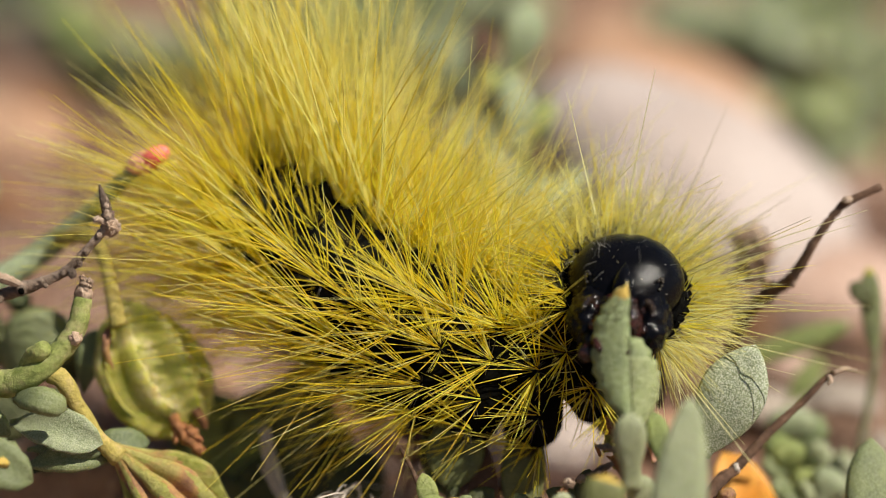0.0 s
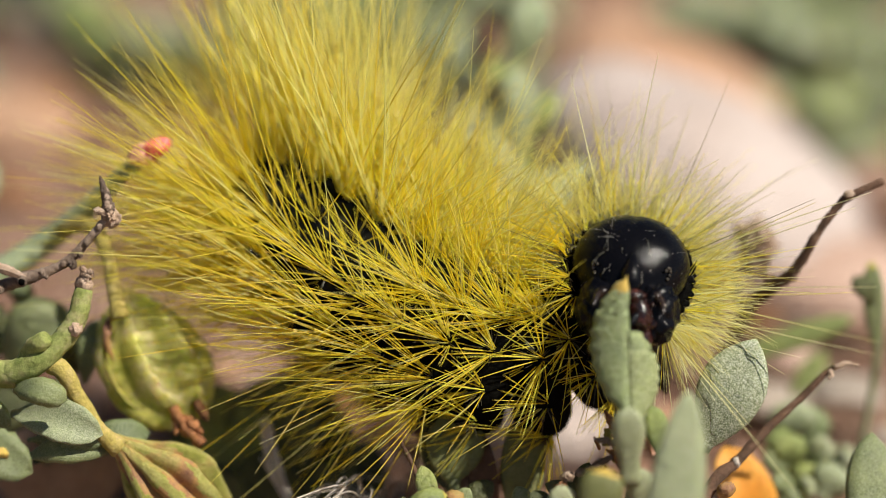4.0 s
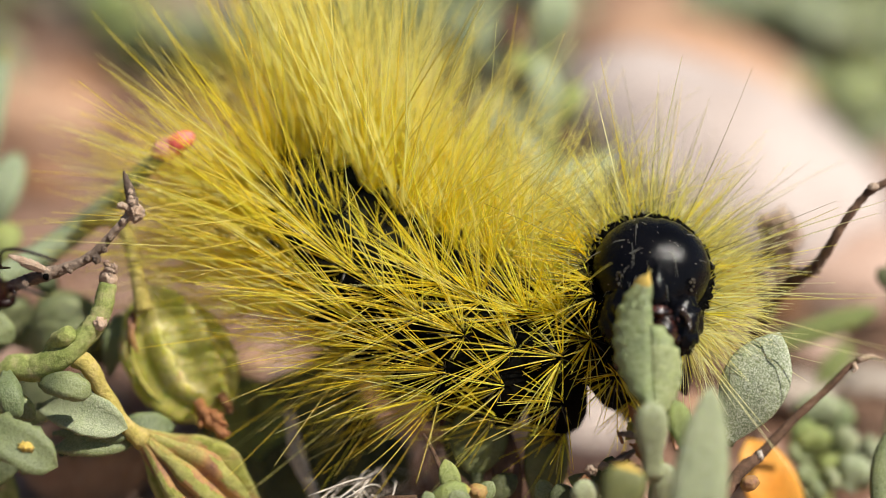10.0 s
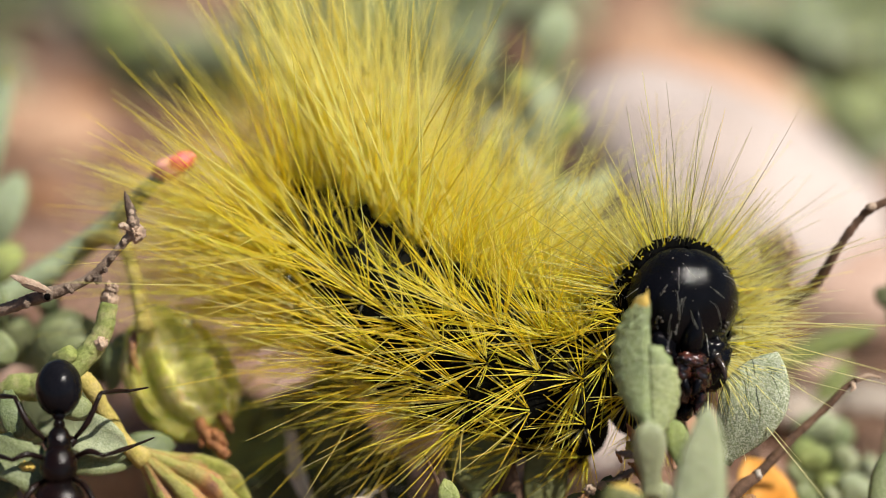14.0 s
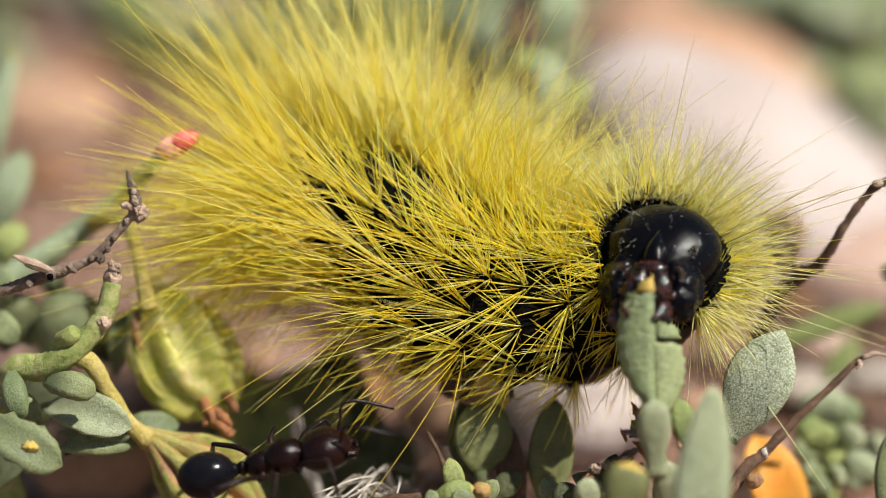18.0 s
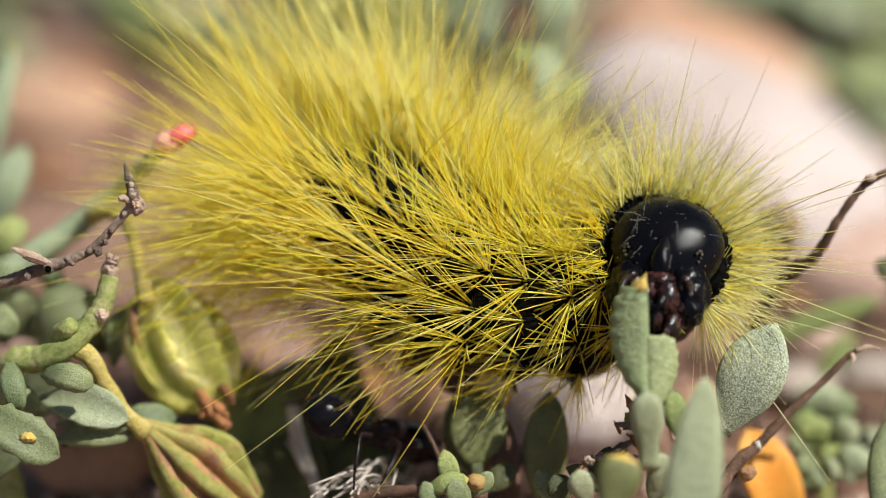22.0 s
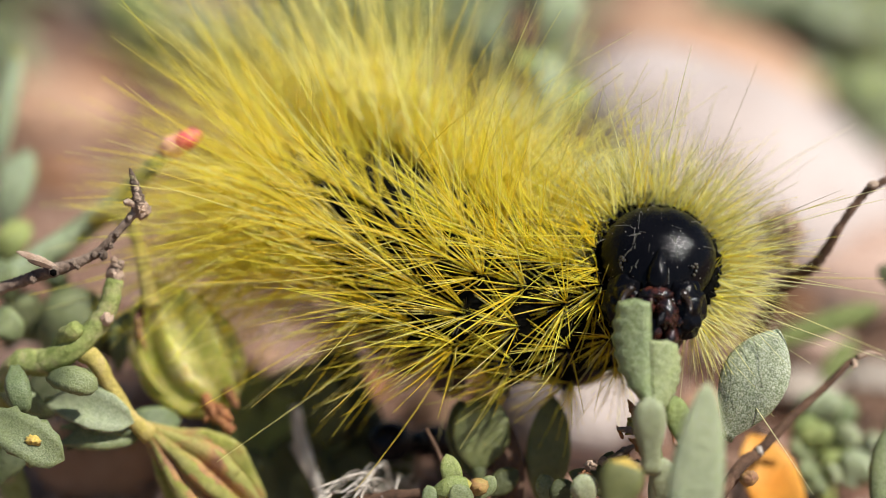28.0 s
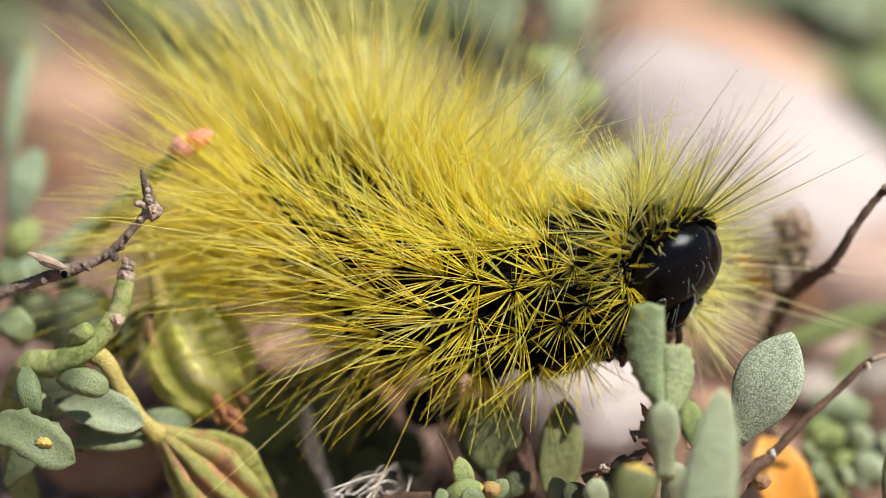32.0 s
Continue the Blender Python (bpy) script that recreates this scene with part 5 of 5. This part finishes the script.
def build_head(parent):
    def lobes(u):
        f = 1 - 0.03 * math.exp(-(u.y / 0.06) ** 2) * max(0.0, min(1.0, (u.z - 0.25) * 1.8))
        f *= 1 + 0.03 * abs(u.y)
        if u.z < 0:
            u = Vector((u.x, u.y * (1 + 0.22 * u.z), u.z))
        return Vector((u.x * f * (0.88 if u.x > 0 else 1.0), u.y * f, u.z * f * (1.18 if u.z < 0 else 1.02)))
    r = 2.26
    head = part("head", blob((0, 0, 0), ((r * 0.86, 0, 0), (0, r * 1.04, 0), (0, 0, r)), 36, 48, 0.012, 9, warp=lobes), SHELL, parent, "glossy black two-lobed head capsule", local=True)
    # forehead plate, lip, jaws and palps
    part("forehead_plate", blob((1.50, 0, -0.95), ((0.5, 0, 0.1), (0, 0.66, 0), (-0.1, 0, 1.0)), 16, 18, 0.06, 4, warp=lambda u: Vector((u.x, u.y * (0.62 - 0.42 * u.z), u.z))), SHELL, head, local=True)
    part("lip", blob((1.68, 0, -2.1), ((0.42, 0, -0.1), (0, 0.70, 0), (0.05, 0, 0.28)), 20, 26, 0.35, 4), MOUTH, head, "dark reddish brown upper lip", local=True)
    part("lip_edge", tube([(1.72, y, -2.36 + 0.25 * y * y) for y in (-0.7, -0.35, 0, 0.35, 0.7)], [0.10, 0.14, 0.12, 0.14, 0.10], 18, 9, 0.3, 2), MOUTH, head, "reddish wet lip edge", local=True)
    for s in (-1, 1):
        part("jaw", blob((1.52, s * 0.46, -2.80), ((0.46, 0, 0), (0, 0.46, 0.1 * s), (0.12, -0.2 * s, 0.62)), 24, 28, 0.35, 4), MOUTH, head, local=True)
        part("jaw_tooth", tube([(1.75, s * 0.35, -2.9), (1.9, s * 0.2, -3.3), (1.85, s * 0.08, -3.55)], [0.2, 0.15, 0.05], 8, 9, 0.2, 3), SHELL, head, local=True)
        part("palp", tube([(1.0, s * 0.55, -3.1), (1.25, s * 0.72, -3.6), (1.35, s * 0.62, -4.05), (1.42, s * 0.5, -4.35)], [0.34, 0.26, 0.2, 0.08], 14, 10, 0.25, 2), MOUTH, head, local=True)
        part("antenna", tube([(1.5, s * 1.1, -2.0), (1.82, s * 1.28, -2.3), (2.0, s * 1.36, -2.7), (2.06, s * 1.38, -2.85)], [0.2, 0.15, 0.1, 0.04], 12, 9, 0.1, 3), ANTENNA, head, "short pale brown antenna", local=True)
        part("antenna_base", blob((1.52, s * 1.08, -1.92), ((0.2, 0, 0), (0, 0.24, 0), (0, 0, 0.2)), 10, 12, 0.2, 4), ANTENNA, head, local=True)
        part("cheek", blob((0.62, s * 1.12, -2.2), ((1.0, 0, 0), (0, 0.95, 0), (0, 0, 1.3)), 36, 40, 0.22, 3.5), SHELL, head, local=True)
        for x, y, z, q in ((1.45, 0.80, -2.62, 0.17), (1.30, 0.98, -3.0, 0.2), (1.62, 0.62, -2.48, 0.12), (1.2, 0.62, -3.35, 0.22), (1.55, 0.95, -2.3, 0.11)):
            part("mouth_lobe", blob((x, s * y, z), ((q, 0, 0), (0, q, 0), (0, 0, q * 1.2)), 10, 12, 0.4, 5), MOUTH, head, local=True)
        for i in range(6):
            a = radians(-30 + i * 34)
            d = Vector((0.66, s * (0.70 + 0.10 * math.cos(a)), -0.42 + 0.17 * math.sin(a))).normalized() * r * 0.94
            part("eyelet", blob(d, ((0.075, 0, 0), (0, 0.075, 0), (0, 0, 0.075)), 8, 10), BEAD, head, local=True)
    for x, y, z, q in ((0.95, -0.95, -3.5, 0.42), (0.75, -1.15, -3.95, 0.36), (0.9, -0.55, -3.95, 0.34), (0.9, 0.75, -3.7, 0.36), (1.15, -0.8, -3.15, 0.26), (0.55, -0.4, -4.35, 0.4), (0.5, 0.4, -4.3, 0.38)):
        part("mouth_lobe", blob((x, y, z), ((q, 0, 0), (0, q, 0), (0, 0, q * 1.2)), 12, 14, 0.45, 4), MOUTH if q < 0.37 else SHELL, head, local=True)
    part("lower_lip", blob((0.75, 0, -3.2), ((0.72, 0, 0), (0, 0.85, 0), (0, 0, 0.85)), 18, 20, 0.3, 4), MOUTH, head, local=True)
    # sparse pale bristles
    rng, hair = random.Random(21), Shape()
    for i in range(22):
        a, z = rng.uniform(-1.9, 1.9), rng.uniform(-0.6, 0.85)
        d = Vector((math.cos(a) * math.sqrt(1 - z * z), math.sin(a) * math.sqrt(1 - z * z), z))
        setae(hair, rng, d * r * 0.93, d, Vector((0.3, 0, -1)), 1, rng.uniform(0.4, 1.4), 0.5, 0.7, 0.008, 0.1, 0.3)
    for i in range(5):
        a, z = rng.uniform(-1.5, 1.5), rng.uniform(0.1, 0.75)
        d = Vector((math.cos(a) * math.sqrt(1 - z * z), math.sin(a) * math.sqrt(1 - z * z), z))
        line = [d * r * 0.92 + (d + Vector((0.1, 0, -0.25)) * q) * 0.55 * math.sin(q * 1.6) + Vector((0.25 * q, 0.4 * math.sin(i * 2.3) * q, -1.2 * q * q)) for q in (0, 0.35, 0.7, 1.0)]
        tube(line, [0.007, 0.007, 0.006, 0.003], 10, 4, shape=hair)
    part("bristles", hair, GREY_SETA, head, "sparse pale bristles on the face", local=True)
    # the rough collar that hoods the head
    fringe = Shape()
    for x, q in ((-0.28, 2.36), (-0.54, 2.50)):
        ring = [Vector((x + 0.08 * math.sin(5 * a + x), q * math.sin(a), q * math.cos(a))) for a in [j * math.tau / 40 for j in range(41)]]
        part("collar_ridge", tube(ring, [0.18, 0.18], 150, 9, 0.6, int(-x * 50)), SKIN, head, "rough matt black collar", local=True)
        for i in range(85):
            a = rng.random() * math.tau
            n = Vector((0.5, math.sin(a), math.cos(a))).normalized()
            setae(fringe, rng, Vector((x, q * math.sin(a), q * math.cos(a))) * 1.06, n, Vector((1, 0, 0)), 1, rng.uniform(0.25, 0.8), 1.1, 0.1, 0.020, 0.0, 0.1, rng.choice((0, 1, 1, 1, 2)), 3)
    part("collar_fringe", fringe, [DARK_SETA, SETA, GREY_SETA], head, "short dark and yellow bristles", local=True)
    # long straight hairs that stand out round the collar
    ray = Shape()
    for i in range(120):
        a = rng.gauss(-0.3, 0.95)
        n = Vector((0.12, math.sin(a), math.cos(a))).normalized()
        setae(ray, rng, Vector((-0.6, 2.4 * math.sin(a), 2.4 * math.cos(a))), n, Vector((-1, 0, 0)), 1, rng.uniform(3.2, 6.6), 0.4, 0.05, rng.uniform(0.016, 0.023), 0.0, 0.06, rng.choice((0, 1, 2, 2, 2)))
    part("long_bristles", ray, [SETA, PALE_SETA, OLIVE_SETA], head, "long straight olive hairs round the head", local=True)
    # dust specks
    speck = Shape()
    for i in range(70):
        a, z = rng.uniform(-2.2, 2.2), rng.uniform(-0.8, 0.95)
        u = Vector((math.cos(a) * math.sqrt(1 - z * z), math.sin(a) * math.sqrt(1 - z * z), z))
        s = rng.uniform(0.010, 0.022)
        blob(lobes(u) * r, ((s, 0, 0), (0, s, 0), (0, 0, s)), 3, 4, shape=speck)
    part("dust", speck, FIBRE, head, local=True)
    for ob in (head, *head.children):
        ob.data.transform(Matrix.Scale(1.09, 4))
    return head


TRUE_LEGS, FLANK_TUFTS = [], []


def build_caterpillar():
    g = at(700, 700, 4)
    t = thing("caterpillar", g, "yellow woolly caterpillar with black skin and glossy black head", "caterpillar")
    rng = random.Random(3)
    segments = []
    for k in range(12):
        seg = part("body_segment", segment_mesh(k), [SKIN, BACK], t, local=True)
        for deg, gain in (COLLAR if k == 0 else CHEST if k < 4 else WARTS):
            for sign in (1, -1):
                if sign < 0 and deg > 90 and 1 < k < 9 or sign > 0 and k == 0 and deg > 110 or deg > 140 and k > 3:
                    continue
                tuft = part("tuft", tuft_shape(k, deg, sign, gain, rng), [SETA, BACKLIT_SETA if k == 0 else PALE_SETA, DARK_SETA, OLIVE_SETA], seg, local=True)
                a = radians(deg) * sign
                foot = Vector((0, -math.sin(a), math.cos(a))) * RADII[k] * 1.02 + Vector((1.2 if k == 0 else 0, 0, 0))
                tuft.location = foot * 0.001
                if 0 < k < 5 and sign > 0 and deg > 30:
                    FLANK_TUFTS.append((tuft, foot, a, k))
        if k == 0:
            for x, r in ((0.95, 2.8), (0.5, 2.92)):
                ring = [Vector((x + 0.06 * math.sin(7 * a), -r * math.sin(a), r * math.cos(a) * 0.98)) for a in [j * math.tau / 40 for j in range(41)]]
                part("neck_ridge", tube(ring, [0.19, 0.19], 160, 9, 0.75, int(x * 10)), SKIN, seg, local=True)
            fringe = Shape()
            for i in range(180):
                a, x = rng.random() * math.tau, rng.uniform(0.6, 1.3)
                n = Vector((0.35, -math.sin(a), math.cos(a))).normalized()
                setae(fringe, rng, Vector((x, -math.sin(a) * (3.15 - 0.38 * x), math.cos(a) * (3.1 - 0.38 * x))), n, Vector((1, 0, 0)), 1, rng.uniform(0.35, 1.0), 0.9, 0.1, 0.026, 0.0, 0.1, 1 if rng.random() < 0.3 else 0, 3)
            part("collar_fringe", fringe, [DARK_SETA, SETA], seg, "short black and yellow bristles round the neck", local=True)
        if k in (1, 2, 3):
            for s in (1, -1):
                z = -RADII[k] * 0.86
                leg = part("true_leg", tube([(0, 0, 0.4), (0.1, -0.25 * s, -0.9), (0.2, -0.2 * s, -1.6), (0.4, 0.1 * s, -2.2)], [0.95, 0.75, 0.45, 0.07], 12, 12, 0.1, 4), LEG_SKIN, seg, local=True)
                TRUE_LEGS.append((leg, Vector((0.1, -0.8 * s, z + 0.2)), k))
        if k in (5, 6, 7, 8, 11):
            for s in (1, -1):
                z = -RADII[k] * 0.86
                part("proleg", tube([(0, -1.3 * s, z + 0.6), (0, -1.6 * s, z - 0.6), (0, -1.6 * s, z - 1.3)], [0.9, 0.75, 0.85], 8, 12, 0.08, 4), PROLEG, seg, local=True)
        if k == 11:
            for i in range(9):
                a, brush = i * math.tau / 9, Shape()
                out = Vector((0, math.sin(a), math.cos(a)))
                setae(brush, rng, out * 1.3 + Vector((-0.6, 0, 0)), (out * 0.8 + Vector((-1, 0, 0))).normalized(), Vector((-1, 0, 0)), 40, 8.8, 1.0, 0.25, 0.034, 0.02, 0.12, i % 2)
                part("tail_tuft", brush, [SETA, PALE_SETA], seg, local=True)
        segments.append(seg)
    head = build_head(t)
    return segments, head, Vector(g)


# ---- the ant ----
# Seconds, plan place of the gaster, plan place of the head, depth, bend of the waist.
ANT = [(9.5, -322, 544, -112, 529, -2.5, 0), (10.1, -229, 533, -18, 512, -2.5, 0), (10.4, -165, 549, 22, 543, -2.5, 0), (10.7, -156, 545, 42, 523, -2.5, 0), (11, -94, 511, 66, 477, -2.5, 12), (11.5, -30, 485, 115, 409, -2.5, 17), (12, -31, 493, 120, 429, -2.5, 3), (12.3, 5, 465, 131, 360, -2.5, 15), (12.5, -15, 479, 123, 391, -2.5, 18), (12.7, -23, 465, 141, 457, -2.5, 20), (13, 12, 480, 164, 563, -2.5, 0), (13.2, 29, 494, 149, 632, -2.5, 0), (13.5, 38, 545, 130, 733, -2.5, 0), (13.8, 62, 641, 113, 836, -2.5, 0), (14.1, 95, 671, 99, 864, -2.5, 0)]
ANT += [(14.5, 94, 732, 126, 929, -2.5, 0), (15.5, 153, 868, 334, 918, -2.5, 0), (16.5, 260, 877, 461, 902, -1.8, 0), (16.8, 297, 869, 499, 888, -1.8, 0), (17.1, 325, 857, 533, 865, -1.8, 0), (17.4, 339, 848, 552, 847, -1.8, 0), (17.8, 350, 842, 556, 811, -1.7, 0), (18.2, 362, 838, 572, 779, -1.7, 0), (18.6, 385, 835, 591, 786, -1.6, 0), (19, 413, 830, 611, 792, -1.6, 0), (19.4, 486, 801, 653, 782, -0.9, 0), (19.8, 515, 793, 670, 770, 0.2, 0), (20.2, 565, 787, 694, 772, 1.5, 0), (20.6, 563, 777, 690, 772, 1.8, 0), (21, 565, 764, 690, 760, 2.2, 0)]
ANT += [(21.6, 564, 748, 708, 782, 2.7, 0), (22.4, 584, 760, 696, 810, 3.3, 0), (23.2, 622, 784, 699, 817, 3.8, 0), (24, 633, 785, 713, 813, 4.3, 0), (25, 649, 770, 719, 798, 5, 0), (25.5, 662, 772, 729, 798, 5.3, 0), (27.5, 664, 795, 752, 809, 6.5, 0), (28, 677, 789, 758, 798, 6.8, 0), (29, 703, 761, 779, 775, 7.4, 0), (30, 722, 732, 808, 748, 8, 0), (30.4, 736, 722, 817, 740, 8, 0), (31, 736, 728, 817, 745, 8, 0), (32, 720, 725, 803, 746, 8, 0)]


def build_ant():
    g = at(412, 831, 1)
    t = thing("ant", g, "shiny ant with a black gaster and dark red head and thorax", "ant")
    gaster = part("gaster", blob((-1.95, 0, 0.1), ((1.28, 0, -0.05), (0, 1.02, 0), (0.05, 0, 1.04)), 20, 26, 0.01, 4), ANT_BLACK, t, "glossy black gaster", local=True)
    part("petiole", blob((-0.35, 0, 0.02), ((0.26, 0, 0), (0, 0.26, 0), (0, 0, 0.36)), 8, 12), ANT_RED, gaster, local=True)
    part("petiole", blob((-0.75, 0, 0.05), ((0.28, 0, 0), (0, 0.3, 0), (0, 0, 0.34)), 8, 12), ANT_BLACK, gaster, local=True)
    part("thorax", blob((0.5, 0, 0.12), ((1.02, 0, 0), (0, 0.8, 0), (0.05, 0, 0.8)), 14, 18, 0.08, 3), ANT_RED, t, "dark red thorax", local=True)
    part("thorax_rear", blob((-0.55, 0, 0.05), ((0.8, 0, 0), (0, 0.54, 0), (0, 0, 0.58)), 12, 14, 0.12, 4), ANT_RED, t, local=True)
    part("neck", tube([(1.2, 0, 0.05), (1.6, 0, 0.0)], [0.42, 0.36], 3, 10), ANT_RED, t, local=True)
    def skull(u):
        return Vector((u.x, u.y * (1 + 0.12 * -u.x), u.z))
    head = part("head", blob((2.3, 0, 0.0), ((1.22, 0, -0.12), (0, 1.12, 0), (0.1, 0, 0.92)), 20, 24, 0.01, 4, warp=skull), ANT_RED, t, "large shiny dark red head", local=True)
    for s in (1, -1):
        part("eye", blob((2.35, s * 0.9, 0.3), ((0.2, 0, 0), (0, 0.1, 0), (0, 0, 0.18)), 8, 10), ANT_BLACK, head, local=True)
        part("mandible", tube([(3.2, s * 0.5, -0.2), (3.55, s * 0.45, -0.28), (3.7, s * 0.1, -0.3)], [0.24, 0.2, 0.08], 8, 8), ANT_RED, head, local=True)
        part("antenna", tube([(2.95, s * 0.4, 0.25), (3.25, s * 0.7, 0.9), (3.5, s * 0.95, 1.45), (4.2, s * 1.1, 1.3), (4.9, s * 1.15, 0.9), (5.6, s * 1.1, 0.5)], [0.09, 0.07, 0.07, 0.08, 0.08, 0.06], 20, 7), ANT_LEG, head, local=True)
    legs = []
    for i, (x, sweep) in enumerate(((0.85, 0.85), (0.1, -0.15), (-0.5, -1.0))):
        for s in (1, -1):
            out = Vector((sweep, s * 1.0, 0)).normalized()
            reach = (1.0, 0.95, 1.25)[i]
            hip = Vector((x, s * 0.4, -0.25))
            ob = new("leg")
            ob.empty_display_size = 0.0005
            shape = tube([(0, 0, 0), out * 0.35 + Vector((0, 0, -0.1))], [0.24, 0.17], 3, 8)
            bend = (0.55, 0.35, -0.6)[i]
            knee = out * 1.65 * reach + Vector((bend, 0, 0.7))
            ankle = out * 2.9 * reach + Vector((-bend * 0.3, 0, -0.6))
            toe = out * 3.8 * reach + Vector((-bend * 1.2, 0, -1.2))
            tube([out * 0.3, out * 1.0 * reach + Vector((0, 0, 0.5)), knee], [0.1, 0.15, 0.1], 8, 8, shape=shape)
            tube([knee, (knee + ankle) / 2 + out * 0.06, ankle], [0.09, 0.12, 0.08], 8, 7, shape=shape)
            tube([ankle, (ankle + toe) / 2, toe], [0.075, 0.06, 0.04], 6, 6, shape=shape)
            bpy.data.objects.remove(ob)
            ob = part("leg", shape, ANT_LEG, t, local=True)
            legs.append((ob, hip, s, i))
    return t, legs, gaster


def ant_pose(row):
    t, gx, gy, hx, hy, w, bend = row
    a, b = at(gx, gy, w), at(hx, hy, w)
    flat = (b - a).length
    deep = math.sqrt(max(5.2 ** 2 - flat ** 2, 0.0)) * (0.7 if t > 18.5 else -0.6 if t < 15 else 0)
    x = (b - a + AWAY * deep).normalized()
    back = -AWAY * 0.6 + UP * 0.7 if t < 15 else (-AWAY * 0.45 + UP * 0.9)
    x, z, y = frame_of(x, back)
    m = Matrix((x, -y, z)).transposed()
    if m.determinant() < 0:
        m = Matrix((x, y, z)).transposed()
    out = m.to_4x4()
    out.translation = (b - x * 2.3 if t < 15 else a + x * 2.95) * 0.001
    return out


def motions():
    times = sorted({h[0] for h in HEAD} | {15.5, 16.65, 16.8, 30.1, 4.5, 26.5})
    every = [(t, body_poses(t)) for t in times]
    for k, seg in enumerate(SEGMENTS):
        walk(seg, [(t, pose_of(*poses[k], CREEP)) for t, poses in every])
    head_rows = []
    for t in times:
        p, m = head_pose(t)
        head_rows.append((t, pose_of(p, m, CREEP)))
    walk(HEAD_PART, head_rows)
    for leg, hip, k in TRUE_LEGS:
        fold = [-radians(-28 * a + (58 + 6 * k) * (b + c)) for a, b, c in map(mixed, times)]
        walk(leg, [(t, Matrix.Translation(hip * 0.001) @ Matrix.Rotation(f, 4, "Y")) for t, f in zip(times, fold)])
    # the stars of the chest lie back while the chest is drawn in, and open when it stretches
    for tuft, foot, a, k in FLANK_TUFTS:
        hinge = Vector((0, math.cos(a), math.sin(a)))
        spread = 8 - (0, 0, 0, 18, 30)[k]
        rows = [(t, radians(lay - 5 * (4 - k))) for t, lay in ((0.0, 42), (16.5, 42), (16.8, 38), (30.0, 38), (30.2, spread), (32.0, spread))]
        walk(tuft, [(t, Matrix.Translation(foot * 0.001) @ Matrix.Rotation(-turn, 4, hinge)) for t, turn in rows])
    walk(ANT_THING, [(0.0, ant_pose(ANT[0]))] + [(row[0], ant_pose(row)) for row in ANT])
    waist = Matrix.Translation((-0.001, 0, 0))
    bends = [(row[0], ant_pose(row).to_3x3().transposed() @ -AWAY, radians(row[6])) for row in ANT]
    walk(ANT_GASTER, [(0.0, waist)] + [(t, waist @ Matrix.Rotation(b, 4, axis)) for t, axis, b in bends])
    for ob, hip, s, i in ANT_LEGS:
        rows = []
        phase = math.pi * ((i + (s > 0)) % 2)
        t = 0.0
        while t <= 32.0:
            pace = 1.0 if 9.5 < t < 20.6 else (0.4 if t > 20.6 else 0.0)
            swing = 17 * pace * math.sin(t * math.tau / 0.8 + phase)
            rows.append((t, Matrix.Translation(hip * 0.001) @ Matrix.Rotation(radians(swing), 4, "Z")))
            t = round(t + (0.2 if 9.0 < t < 21 else 0.8), 2)
        if rows[-1][0] < 32:
            rows.append((32.0, rows[-1][1]))
        walk(ob, rows)
    # the gnawed bits of the leaf go into the mouth one after the other; the tip first sinks down
    sunk = at(1140, 508) - at(1140, 488)
    for ob, start, end, before in ((CHIPS[0], 25.6, 27.2, ()), (CHIPS[1], 17.2, 18.6, ()), (CHIPS[2], 23.8, 24.8, ((17.4, 0.0), (18.6, 1.0))), (CHIPS[3], 17.6, 19.2, ())):
        origin = Vector(ob.parent.location) * 1000
        middle = sum((Vector(v.co) for v in ob.data.vertices), Vector()) / len(ob.data.vertices) * 1000
        rows = [(0.0, Matrix.Identity(4))]
        rows += [(t, Matrix.Translation(sunk * f * 0.001)) for t, f in before]
        rows.append((start, rows[-1][1]))
        for t in times:
            if t >= end:
                p, m = head_pose(t)
                rows.append((t, Matrix.Translation((p + m @ Vector((0.2, 0, -0.4)) - origin - middle) * 0.001)))
        walk(ob, rows)


build_ground()
build_stones()
build_left_shrub()
build_grey_twig()
build_right_twigs()
build_bitten_sprig()
build_low_plants()
build_litter()
build_right_plants()
build_background_plants()
SEGMENTS, HEAD_PART, CREEP = build_caterpillar()
ANT_THING, ANT_LEGS, ANT_GASTER = build_ant()
motions()
